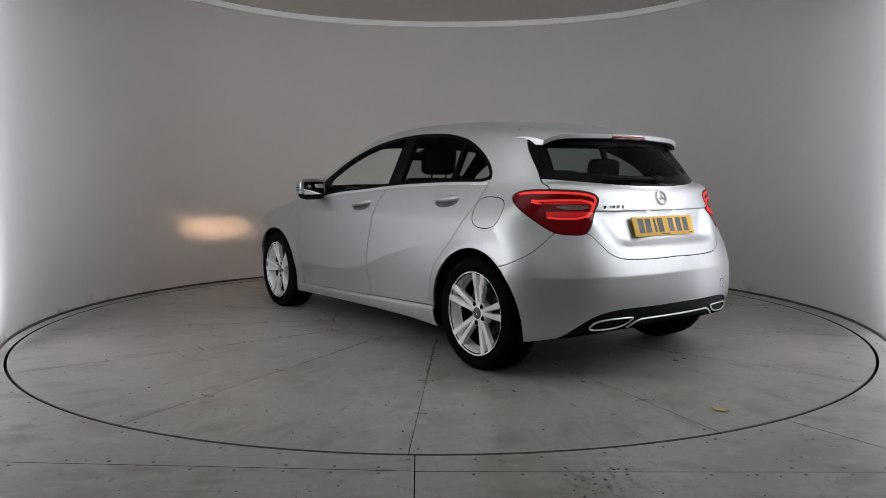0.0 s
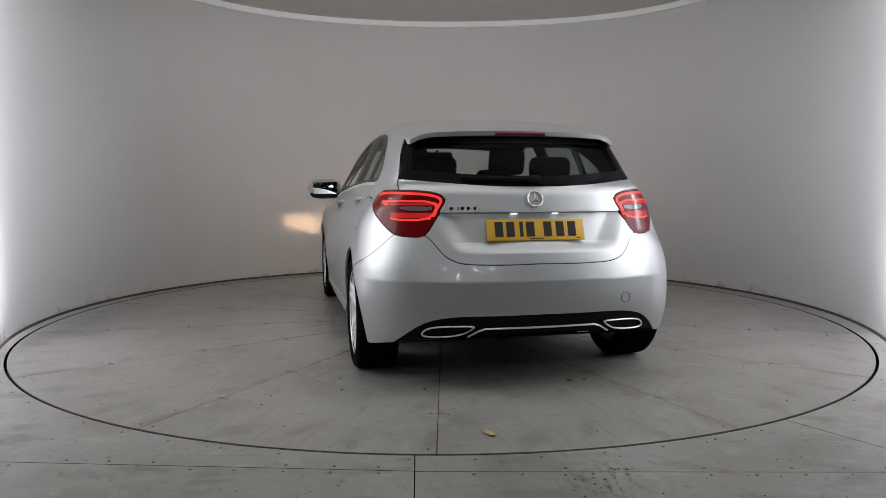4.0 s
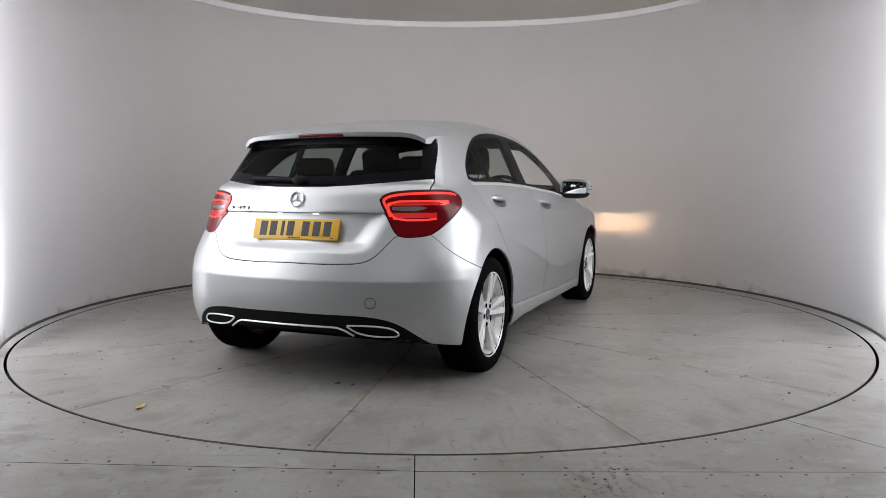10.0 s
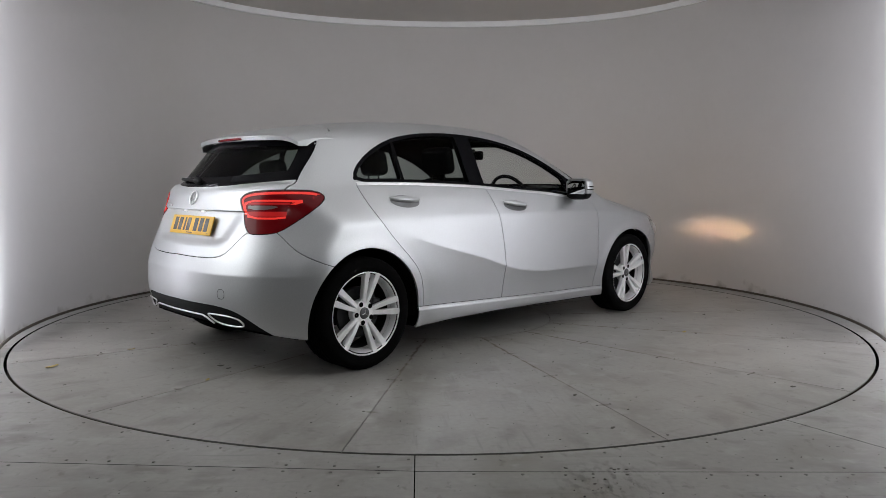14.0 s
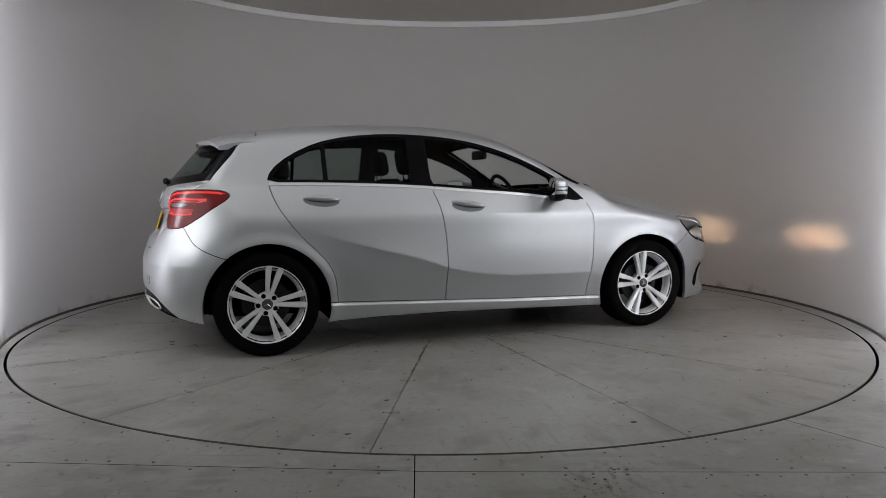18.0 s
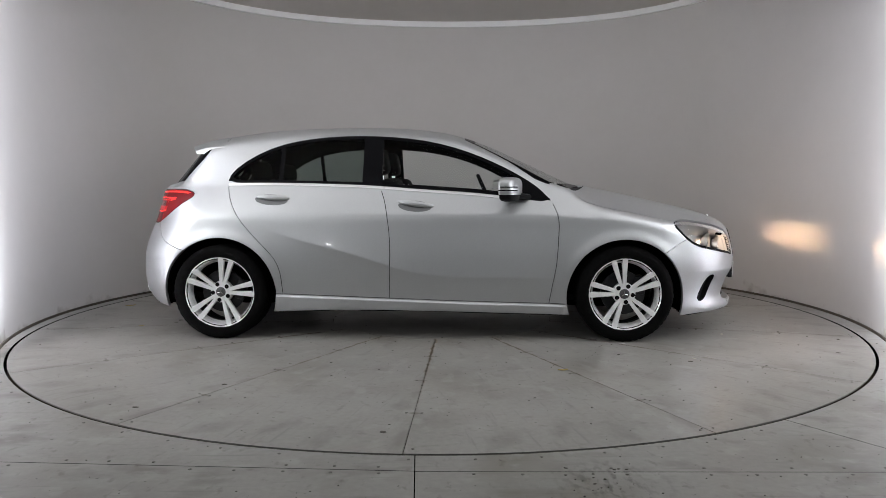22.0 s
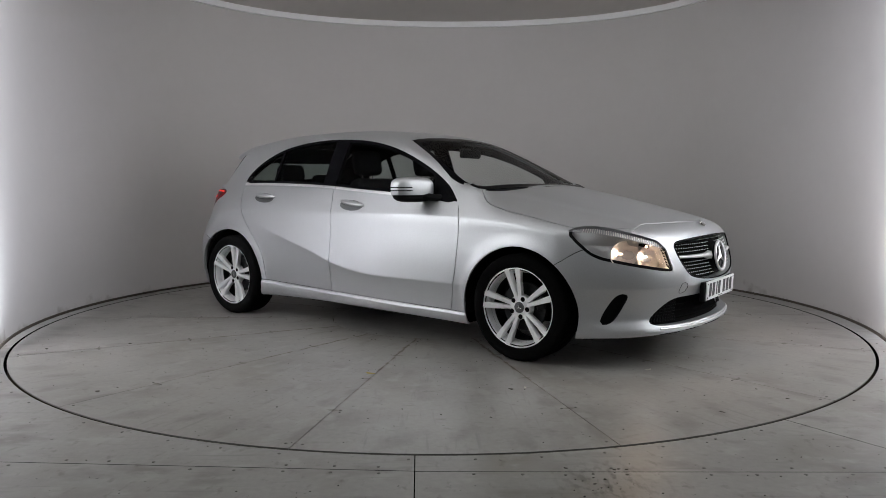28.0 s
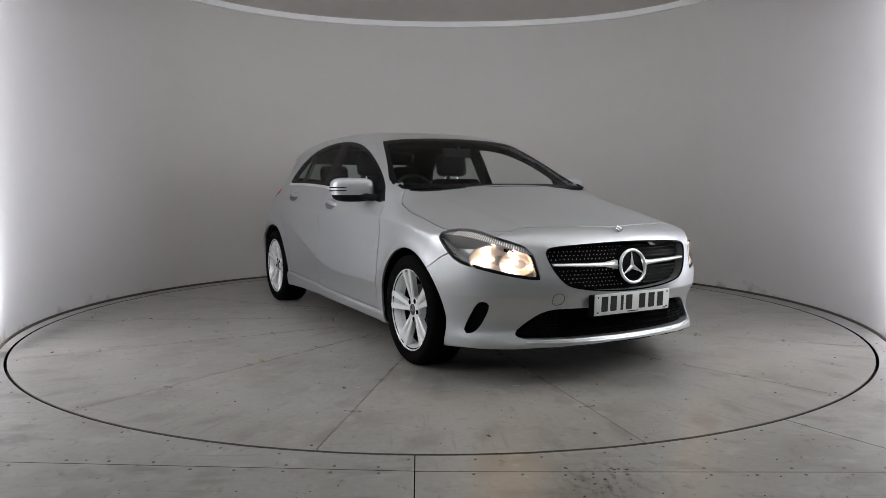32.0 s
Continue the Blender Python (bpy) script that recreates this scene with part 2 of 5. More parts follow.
def flare(a, z):
    """How far the upper wall stands out of the true circle between its middle and its ends."""
    return 0.20 * max(0, z / 2.95) * (0.45 * math.exp(-((a - radians(132)) / 0.47) ** 2) + 1.15 * math.exp(-((a - radians(48)) / 0.47) ** 2))


def ring(bm, r0, r1, z0, z1, a0, a1, n, c=(0, 0), out=None):
    """A curved slab between two radii, two heights and two angles (degrees)."""
    full = abs(a1 - a0) >= 359.9
    cols = []
    for i in range(n if full else n + 1):
        a = radians(a0 + (a1 - a0) * i / n)
        cols.append([bm.verts.new((c[0] + (r + (out(a, z) if out else 0)) * math.cos(a), c[1] + (r + (out(a, z) if out else 0)) * math.sin(a), z)) for r, z in ((r0, z0), (r1, z0), (r1, z1), (r0, z1))])
    for i in range(n):
        p, q = cols[i], cols[(i + 1) % len(cols)]
        for k in range(4):
            bm.faces.new((p[k], q[k], q[(k + 1) % 4], p[(k + 1) % 4]))
    if not full:
        bm.faces.new(cols[0][::-1])
        bm.faces.new(cols[-1])


def box(bm, x0, x1, y0, y1, z0, z1, m=None):
    vs = [bm.verts.new((x, y, z)) for x in (x0, x1) for y in (y0, y1) for z in (z0, z1)]
    if m:
        for v in vs:
            v.co = m @ v.co
    for f in ((0, 1, 3, 2), (4, 6, 7, 5), (0, 4, 5, 1), (2, 3, 7, 6), (0, 2, 6, 4), (1, 5, 7, 3)):
        bm.faces.new([vs[i] for i in f])
    return vs


def structure(name, bm, mat, label, smooth=True):
    return tagged(part(name, bm, mat, None, "", smooth), label, name.split("_")[0], kind="structure")


bm = bmesh.new()
ring(bm, WALL_R, WALL_R + 0.12, 0.0, 2.95, -28, 208, 160, WALL_C, flare)
structure("wall_curved", bm, WALL, "pale grey painted curved wall of a round photo booth")
bm = bmesh.new()
ring(bm, WALL_R - 0.035, WALL_R + 0.02, 2.910, 2.972, -28, 208, 160, WALL_C, flare)
structure("trim_rail", bm, RAIL, "white rail along the top of the curved wall")
bm = bmesh.new()
box(bm, -6.5, 6.5, -9.5, 5.5, 2.975, 3.1)
structure("ceiling", bm, CEILING, "flat pale warm grey ceiling above the booth", False)
# unseen hall walls added round booth and camera, dark to dim the car's reflections
bm = bmesh.new()
box(bm, -6.5, 6.5, -9.6, -9.5, -0.1, 2.975)
structure("wall_south", bm, UNSEEN_HALL, "unseen plain dark grey wall added opposite the booth", False)
for s, n in ((-1, "wall_west"), (1, "wall_east")):
    bm = bmesh.new()
    box(bm, min(s * 6.5, s * 6.6), max(s * 6.5, s * 6.6), -9.5, 5.5, -0.1, 2.975)
    structure(n, bm, UNSEEN_HALL, "unseen plain dark grey side wall added to close the hall", False)
bm = bmesh.new()
box(bm, -6.5, 6.5, 5.5, 5.6, -0.1, 2.975)
structure("wall_north", bm, UNSEEN_HALL, "unseen plain dark grey wall added behind the booth", False)

# floor of steel sheets around a round pit; narrow seams show the dark base below
bm = bmesh.new()
ring(bm, 2.968, 12.0, -0.06, -0.004, 0, 360, 160)
vs = [bm.verts.new((2.968 * math.cos(2 * math.pi * i / 160), 2.968 * math.sin(2 * math.pi * i / 160), -0.06)) for i in range(160)]
bm.faces.new(vs)
floor = structure("floor", bm, DARK, "grey painted steel sheet floor around the turntable")


def seam_y(x):
    return np.interp(x, [-1.66, -0.27, 0.45, 1.1, 3.0], [-3.02, -3.108, -3.128, -3.132, -3.14])


def floor_sheet(inside_of, label=""):
    """One sheet: the cells of a fine polar grid on which the rule holds, with a straight cut along each seam."""
    bm = bmesh.new()
    rs = [2.968 + 0.02 * i for i in range(60)] + [4.168 + 0.6 * i for i in range(14)]
    grid = [[bm.verts.new((r * math.cos(a), r * math.sin(a), 0.0)) for r in rs] for a in np.linspace(0, 2 * math.pi, 361)[:-1]]
    for i in range(360):
        for k in range(len(rs) - 1):
            bm.faces.new((grid[i][k], grid[i][k + 1], grid[(i + 1) % 360][k + 1], grid[(i + 1) % 360][k]))
    for point, way in inside_of:
        bmesh.ops.bisect_plane(bm, geom=bm.verts[:] + bm.edges[:] + bm.faces[:], plane_co=point, plane_no=way, clear_outer=True)
    return part("floor_sheet", bm, FLOOR, floor, label)


N1, N2, NX, NR = Vector((0.064, 1, 0)), Vector((0.01, 1, 0)), Vector((1, 0.03, 0)), Vector((0.84, 0.55, 0))
g = 0.0022
A1, A2, AX, AR = Vector((-0.27, -3.108, 0)), Vector((0.45, -3.129, 0)), Vector((-0.10, -3.1, 0)), Vector((1.64, -2.75, 0))
floor_sheet([(A1 - N1 * g, N1), (AX - NX * g, NX)])
floor_sheet([(A2 - N2 * g, N2), (AX + NX * g, -NX)])
floor_sheet([(A1 + N1 * g, -N1), (AX - NX * g, NX)])
floor_sheet([(A2 + N2 * g, -N2), (AX + NX * g, -NX), (AR - NR * g, NR)])
floor_sheet([(A2 + N2 * g, -N2), (AX + NX * g, -NX), (AR + NR * g, -NR)])
bm = bmesh.new()
ring(bm, WALL_R - 0.010, WALL_R + 0.005, -0.002, 0.018, -28, 208, 160, WALL_C)
structure("baseboard", bm, RUST, "thin dirty sealant bead at the foot of the curved wall")

# turntable: fourteen wedge plates and a middle disc
turntable = tagged(new("turntable"), "round grey painted steel turntable of wedge plates with rusty seams", "turntable")
bm = bmesh.new()
ring(bm, 0.0005, TABLE_R, -0.05, -0.006, 0, 360, 160)
part("base_disc", bm, SILT, turntable, "dark dirt packed into the seams")
bm = bmesh.new()
ring(bm, 0.0005, 0.845, -0.006, 0.0, 0, 360, 72)
part("centre_plate", bm, PLATE_MID, turntable)
wedge = None
for k in range(14):
    if wedge is None:
        bm = bmesh.new()
        ring(bm, 0.849, TABLE_R, -0.006, 0.0, -12.857 + 0.04, 12.857 - 0.04, 18)
        wedge = part("wedge_plate", bm, PLATE, turntable)
        ob = wedge
    else:
        ob = new("wedge_plate", wedge.data)
        ob.parent = turntable
    ob.matrix_basis = pose(0, 0, 0, 0, 0, k * 360 / 14)

# ---- car body surface ----
def spline(xs, ys):
    """Natural cubic through the knots, straight beyond them."""
    xs, ys = np.array(xs, float), np.array(ys, float)
    n, h = len(xs), np.diff(xs)
    a, b = np.eye(n), np.zeros(n)
    for i in range(1, n - 1):
        a[i, i - 1:i + 2] = h[i - 1], 2 * (h[i - 1] + h[i]), h[i]
        b[i] = 6 * ((ys[i + 1] - ys[i]) / h[i] - (ys[i] - ys[i - 1]) / h[i - 1])
    m = np.linalg.solve(a, b)

    def at(x):
        x = np.asarray(x, float)
        c = np.clip(x, xs[0], xs[-1])
        i = np.clip(np.searchsorted(xs, c) - 1, 0, n - 2)
        l, r = xs[i + 1] - c, c - xs[i]
        v = (m[i] * l**3 + m[i + 1] * r**3) / (6 * h[i]) + (ys[i] / h[i] - m[i] * h[i] / 6) * l + (ys[i + 1] / h[i] - m[i + 1] * h[i] / 6) * r
        s0 = (ys[1] - ys[0]) / h[0] - h[0] * m[1] / 6
        s1 = (ys[-1] - ys[-2]) / h[-1] + h[-1] * m[-2] / 6
        return v + np.where(x < xs[0], (x - xs[0]) * s0, 0) + np.where(x > xs[-1], (x - xs[-1]) * s1, 0)
    return at


def smax(a, b, k):
    h = np.clip(0.5 + 0.5 * (a - b) / k, 0, 1)
    return b + (a - b) * h + k * h * (1 - h)


def step(a, b, v):
    t = np.clip((v - a) / (b - a), 0, 1)
    return t * t * (3 - 2 * t)


half_width = spline([-2.1, -1.7, -1.35, -0.9, -0.2, 0.5, 0.95, 1.35, 1.7, 2.1], [0.872, 0.886, 0.887, 0.876, 0.877, 0.877, 0.872, 0.885, 0.872, 0.82])
inset = spline([0.1, 0.2, 0.3, 0.45, 0.6, 0.75, 0.83, 0.88, 0.96, 1.04, 1.12, 1.25, 1.38, 1.5], [0.07, 0.03, 0.018, 0.004, 0.004, 0.019, 0.033, 0.052, 0.087, 0.128, 0.168, 0.228, 0.30, 0.38])
narrow = spline([-1.9, -1.65, -1.35, -1.0, -0.3, 0.4, 0.95, 1.4], [0.14, 0.075, 0.03, 0.01, 0.0, 0.0, 0.012, 0.03])
low_line = spline([-1.2, -0.9, -0.576, -0.353, -0.2, -0.017, 0.169, 0.4, 0.9, 1.2], [0.80, 0.70, 0.612, 0.55, 0.5, 0.457, 0.435, 0.427, 0.423, 0.42])
high_line = spline([-1.0, -0.2, 0.5, 0.876, 1.1, 1.286, 1.473, 1.7], [0.85, 0.842, 0.841, 0.834, 0.819, 0.808, 0.79, 0.765])
bonnet_z = spline([0.95, 1.1, 1.25, 1.42, 1.63, 1.84, 2.04, 2.13, 2.22], [1.055, 1.03, 1.0, 0.965, 0.918, 0.869, 0.82, 0.79, 0.745])
roof_z = spline([-1.75, -1.4, -1.04, -0.63, -0.23, 0.17, 0.4, 0.7], [1.31, 1.386, 1.434, 1.452, 1.450, 1.410, 1.362, 1.29])
nose_x = spline([0.14, 0.2, 0.25, 0.32, 0.42, 0.52, 0.6, 0.7, 0.78, 0.85], [2.185, 2.222, 2.209, 2.193, 2.216, 2.236, 2.226, 2.2, 2.165, 2.11])
tail_x = spline([0.12, 0.2, 0.3, 0.4, 0.52, 0.65, 0.78, 0.96, 1.06, 1.2], [1.94, 1.99, 2.042, 2.066, 2.062, 2.036, 1.988, 1.930, 1.894, 1.826])


under_z = spline([-2.1, -1.6, -0.9, 0.95, 1.7, 2.0, 2.3], [0.30, 0.19, 0.185, 0.17, 0.17, 0.19, 0.215])


def side_f(x, y, z):
    w = half_width(x) - inset(z) - narrow(x) * step(0.8, 1.08, z)
    d = z - low_line(x)
    a = 0.017 * step(-1.15, -0.5, x) * (1 - step(0.75, 1.05, x))
    w = w + a * np.where(d > 0, np.exp(-(np.sqrt(d * d + 3e-5) - 0.0055) / 0.11), np.exp(-(np.sqrt(d * d + 3e-5) - 0.0055) / 0.07))
    e = z - high_line(x)
    b = 0.012 * step(-0.75, 0.3, x) * (1 - step(1.75, 1.95, x))
    w = w + b * np.exp(-np.sqrt(e * e + 3e-5) / 0.08)
    # the skirt stands proud of the doors
    w = w + 0.014 * step(0.003, 0.024, sill_z(x) - z) * step(-1.02, -0.95, x) * (1 - step(0.93, 0.99, x))
    for cx, cz in ((-1.345, 0.305), (1.349, 0.297)):
        r = np.hypot(x - cx, z - cz)
        w = w + 0.011 * np.exp(-((r - 0.385) / 0.045) ** 2)
    return np.abs(y) - w


def nose_f(x, y, z):
    a = np.abs(y)
    return x - (nose_x(z) - 0.28 * y * y - 0.75 * a**6)


def tail_f(x, y, z):
    a = np.abs(y)
    dent = 0.034 * (1 - step(0.40, 0.56, a + 0.6 * np.maximum(0.88 - z, 0))) * (1 - step(0.887, 0.897, z)) * step(0.690, 0.750, z)
    ridge = 0.007 * np.exp(-np.sqrt((z - 0.558) ** 2 + 2e-5) / 0.05)
    return -x - (tail_x(z) - dent + ridge - 0.2 * y * y - (0.42 + 0.30 * step(0.6, 0.9, z)) * a**6)


def shell_f(x, y, z):
    """Below nought inside the body."""
    side = side_f(x, y, z)
    deck = z - np.where(x > 1.0, bonnet_z(np.maximum(x, 0.95)), 1.047) + step(0.9, 1.1, x) * (0.12 * y * y + 0.10 * y**4)
    deck = deck - 0.008 * (1 - step(-0.06, 0.02, np.abs(y) - (0.60 - 0.10 * (x - 1.1)))) * step(1.0, 1.2, x) * (1 - step(1.85, 2.1, x))
    low = smax(smax(side, deck, 0.05), nose_f(x, y, z), 0.07)
    shelf = np.where(z > 0.462, -0.007 * np.exp(-(z - 0.462) / 0.045), -0.007 + 0.018 * np.clip((0.462 - z) / 0.075, 0, 1))
    low = low + shelf * step(0.235, 0.29, z) * step(1.70, 1.95, x) * (1 - step(0.56, 0.62, z))
    low = smax(low, tail_f(x, y, z), 0.075)
    screen = x - (1.15 - 2.13 * (z - 1.0) - 0.33 * y * y)
    screen = screen * 0.425
    back = -x - (np.minimum(1.892 - 0.86 * (z - 1.05), 1.905) - 0.5 * y * y)
    back = back * 0.758
    roof = z - roof_z(x) + 0.06 * y * y + 0.12 * y**4
    top = smax(smax(side, roof, 0.075), screen, 0.05)
    top = smax(top, back, 0.05)
    top = smax(top, -0.07 - deck, 0.08)
    body = -smax(-low, -top, 0.012)
    return smax(body, under_z(x) - z, 0.012)


def shell_hit(o, d, far=2.5):
    """Where rays from inside leave the body."""
    lo, hi = np.zeros(len(o)), np.full(len(o), far)
    for _ in range(34):
        m = (lo + hi) / 2
        p = o + d * m[:, None]
        inside = shell_f(p[:, 0], p[:, 1], p[:, 2]) < 0
        lo, hi = np.where(inside, m, lo), np.where(inside, hi, m)
    return o + d * lo[:, None]


def shell_normal(p):
    e = 1e-4
    g = np.stack([shell_f(*(p + np.eye(3)[i] * e).T) - shell_f(*(p - np.eye(3)[i] * e).T) for i in range(3)], 1)
    return g / np.maximum(np.linalg.norm(g, axis=1), 1e-9)[:, None]


def shell_grid(front=64, mid=176, rear=64, high=150):
    """Half of the body (y > 0), as a sheet of quads."""
    rows = [((1.5, 0, 0.62), a) for a in np.linspace(np.pi / 2, 0, front + 1)]
    rows += [((x, 0, 0.62 + (1.5 - x) * 0.05), 0.0) for x in np.linspace(1.5, -1.3, mid + 1)[1:]]
    rows += [((-1.3, 0, 0.76), -a) for a in np.linspace(0, np.pi / 2, rear + 1)[1:]]
    ups = np.linspace(-np.pi / 2, np.pi / 2, high + 1)
    o = np.array([r[0] for r in rows])[:, None, :].repeat(high + 1, 1)
    a = np.array([r[1] for r in rows])[:, None]
    d = np.stack([np.sin(a) * np.cos(ups), np.cos(a) * np.cos(ups), np.sin(ups) + 0 * a], 2)
    p = shell_hit(o.reshape(-1, 3), d.reshape(-1, 3))
    p[np.abs(p[:, 1]) < 1e-6, 1] = 0
    return p, len(rows), high + 1

# ---- the car: panels cut from one body surface ----
car = tagged(new("car"), "silver five-door hatchback with alloy wheels and lit lamps, on the turntable", "car")
G = 0.0025  # half of a shut gap


def chaikin(poly, n=2):
    p = np.array(poly, float)
    for _ in range(n):
        q = np.roll(p, -1, 0)
        p = np.stack([0.75 * p + 0.25 * q, 0.25 * p + 0.75 * q], 1).reshape(-1, 2)
    return p


def inside(poly, rounds=2):
    """Signed distance to a rounded outline, below nought inside."""
    p = chaikin(poly, rounds) if rounds else np.array(poly, float)
    q = np.roll(p, -1, 0)

    def at(u, v):
        best, odd = np.full(len(u), 1e9), np.zeros(len(u), bool)
        for (ax, ay), (bx, by) in zip(p, q):
            ex, ey = bx - ax, by - ay
            t = np.clip(((u - ax) * ex + (v - ay) * ey) / max(ex * ex + ey * ey, 1e-12), 0, 1)
            best = np.minimum(best, np.hypot(u - ax - t * ex, v - ay - t * ey))
            odd ^= ((ay > v) != (by > v)) & (u < ex * (v - ay) / (ey if abs(ey) > 1e-12 else 1e-12) + ax)
        return np.where(odd, -best, best)
    return at


def psi_rear(p):
    return np.arctan2(p[:, 1], -(p[:, 0] + 1.3))


def psi_front(p):
    return np.arctan2(p[:, 1], p[:, 0] - 1.5)


def cut(bm, phi, where):
    """Split the sheet along phi = 0 where the rule holds."""
    co = np.array([v.co for v in bm.verts])
    bm.verts.index_update()
    val, ok = phi(co), where(co)
    val = np.where(np.abs(val) < 1e-6, 1e-6, val)
    idx = np.array([(e.verts[0].index, e.verts[1].index) for e in bm.edges])
    hit = np.nonzero((val[idx[:, 0]] * val[idx[:, 1]] < 0) & ok[idx[:, 0]] & ok[idx[:, 1]])[0]
    if not len(hit):
        return
    a, b = co[idx[hit, 0]], co[idx[hit, 1]]
    lo, hi, sa = np.zeros(len(hit)), np.ones(len(hit)), val[idx[hit, 0]]
    for _ in range(14):
        m = (lo + hi) / 2
        same = phi(a + (b - a) * m[:, None]) * sa > 0
        lo, hi = np.where(same, m, lo), np.where(same, hi, m)
    bm.edges.ensure_lookup_table()
    bm.verts.ensure_lookup_table()
    edges = [bm.edges[i] for i in hit]
    firsts = [bm.verts[i] for i in idx[hit, 0]]
    fresh = set()
    for e, v, t in zip(edges, firsts, lo):
        fresh.add(bmesh.utils.edge_split(e, v, min(max(t, 0.002), 0.998))[1])
    faces = {f for v in fresh for f in v.link_faces}
    for f in faces:
        for _ in range(2):
            on = [v for v in f.verts if v in fresh]
            done = True
            for i in range(len(on)):
                for j in range(i + 1, len(on)):
                    if not any(on[j] in e.verts for e in on[i].link_edges) and len(f.verts) > 3:
                        f, _l = bmesh.utils.face_split(f, on[i], on[j])
                        done = False
                        break
                if not done:
                    break
            if done:
                break


# outlines, in metres from the car's middle
DLO = inside([(-1.325, 1.047), (-1.30, 1.125), (-1.178, 1.222), (-0.994, 1.308), (-0.806, 1.349), (-0.613, 1.369), (-0.418, 1.374), (-0.221, 1.366), (-0.025, 1.346), (0.17, 1.306), (0.362, 1.243), (0.552, 1.158), (0.702, 1.074), (0.793, 1.01), (0.885, 0.912), (0.55, 0.957), (0.356, 0.978), (-0.02, 1.004), (-0.285, 1.024), (-0.589, 1.038), (-0.969, 1.047)], 1)
belt_z = spline([-1.35, -0.969, -0.589, -0.285, -0.02, 0.356, 0.55, 0.9], [1.047, 1.047, 1.038, 1.024, 1.004, 0.978, 0.957, 0.912])
door_rear_x = spline([0.28, 0.352, 0.465, 0.559, 0.641, 0.762, 0.891, 0.984, 1.06], [-0.915, -0.923, -0.938, -0.984, -1.058, -1.171, -1.261, -1.300, -1.315])
door_mid_x = spline([0.25, 0.391, 0.58, 0.691, 0.82, 0.949, 1.04], [-0.206, -0.201, -0.196, -0.2, -0.216, -0.244, -0.28])
door_front_x = spline([0.22, 0.393, 0.507, 0.693, 0.833, 0.93], [0.85, 0.88, 0.9, 0.914, 0.908, 0.868])
sill_z = spline([-1.0, -0.2, 1.0], [0.311, 0.282, 0.248])
bumper_rear_z = spline([0.0, 0.43, 0.53, 0.607, 0.742, 0.84, 0.935, 1.03, 1.125, 1.236, 1.45], [0.642, 0.642, 0.651, 0.679, 0.778, 0.80, 0.788, 0.709, 0.652, 0.61, 0.56])
tailgate_y = spline([0.6, 0.679, 0.78, 0.95, 1.02, 1.076, 1.146, 1.236, 1.30, 1.36, 1.42], [0.44, 0.487, 0.568, 0.66, 0.668, 0.652, 0.635, 0.612, 0.585, 0.535, 0.40])
bonnet_y = spline([0.98, 1.03, 1.075, 1.148, 1.22, 1.4, 1.52, 1.68, 1.8, 1.95], [0.70, 0.745, 0.778, 0.792, 0.802, 0.806, 0.806, 0.79, 0.73, 0.58])
nose_z = spline([0.0, 0.35, 0.7, 0.88, 1.0, 1.15, 1.29, 1.46, 1.6], [0.806, 0.812, 0.812, 0.80, 0.76, 0.70, 0.673, 0.588, 0.53])
TAIL = inside([(0.955, 0.965), (0.925, 0.995), (0.86, 1.008), (0.68, 1.008), (0.55, 0.998), (0.49, 0.965), (0.52, 0.90), (0.556, 0.776), (0.62, 0.773), (0.70, 0.78), (0.76, 0.815), (0.86, 0.89)], 2)
HEAD = inside([(1.185, 0.772), (1.13, 0.802), (0.98, 0.797), (0.79, 0.757), (0.635, 0.712), (0.585, 0.575), (0.58, 0.556), (0.66, 0.562), (0.88, 0.60), (1.03, 0.632), (1.11, 0.695)], 1)
FOG = inside([(0.895, 0.438), (0.845, 0.434), (0.85, 0.395), (0.91, 0.29), (0.95, 0.262), (1.0, 0.262), (0.985, 0.315), (0.93, 0.405)], 2)
GRILLE = inside([(-0.2, 0.733), (0.2, 0.729), (0.43, 0.718), (0.482, 0.703), (0.478, 0.66), (0.452, 0.60), (0.41, 0.54), (0.35, 0.51), (0.18, 0.488), (-0.2, 0.482)], 2)
INTAKE = inside([(-0.2, 0.40), (0.2, 0.40), (0.36, 0.402), (0.47, 0.400), (0.545, 0.352), (0.645, 0.252), (0.45, 0.246), (0.2, 0.246), (-0.2, 0.246)], 2)
FLAP = inside([(-1.345, 0.972), (-1.51, 0.96), (-1.535, 0.86), (-1.50, 0.80), (-1.36, 0.795), (-1.295, 0.84), (-1.285, 0.945)], 2)
SCREEN = inside([(-0.2, 1.022), (0.4, 1.02), (0.725, 1.0), (0.735, 1.04), (0.665, 1.17), (0.565, 1.325), (0.53, 1.35), (0.3, 1.372), (-0.2, 1.382)], 1)
BACKLIGHT = inside([(-0.2, 1.024), (0.15, 1.025), (0.3, 1.032), (0.45, 1.045), (0.70, 1.068), (0.66, 1.2), (0.60, 1.34), (-0.2, 1.40)], 0)
diffuser_z = spline([0.0, 0.29, 0.5, 0.6, 0.68, 0.74, 0.85], [0.392, 0.390, 0.379, 0.345, 0.28, 0.22, 0.1])
ARCHES = ((-1.345, 0.305, 0.381), (1.349, 0.297, 0.381))

pts, rows_n, high_n = shell_grid()
bm = bmesh.new()
vs = [bm.verts.new(p) for p in pts]
for i in range(rows_n - 1):
    for j in range(high_n - 1):
        q = (vs[i * high_n + j], vs[(i + 1) * high_n + j], vs[(i + 1) * high_n + j + 1], vs[i * high_n + j + 1])
        bm.faces.new(q)
bmesh.ops.remove_doubles(bm, verts=bm.verts[:], dist=1e-5)

side = lambda p: (p[:, 1] > 0.4) & (np.abs(p[:, 0]) < 1.75)
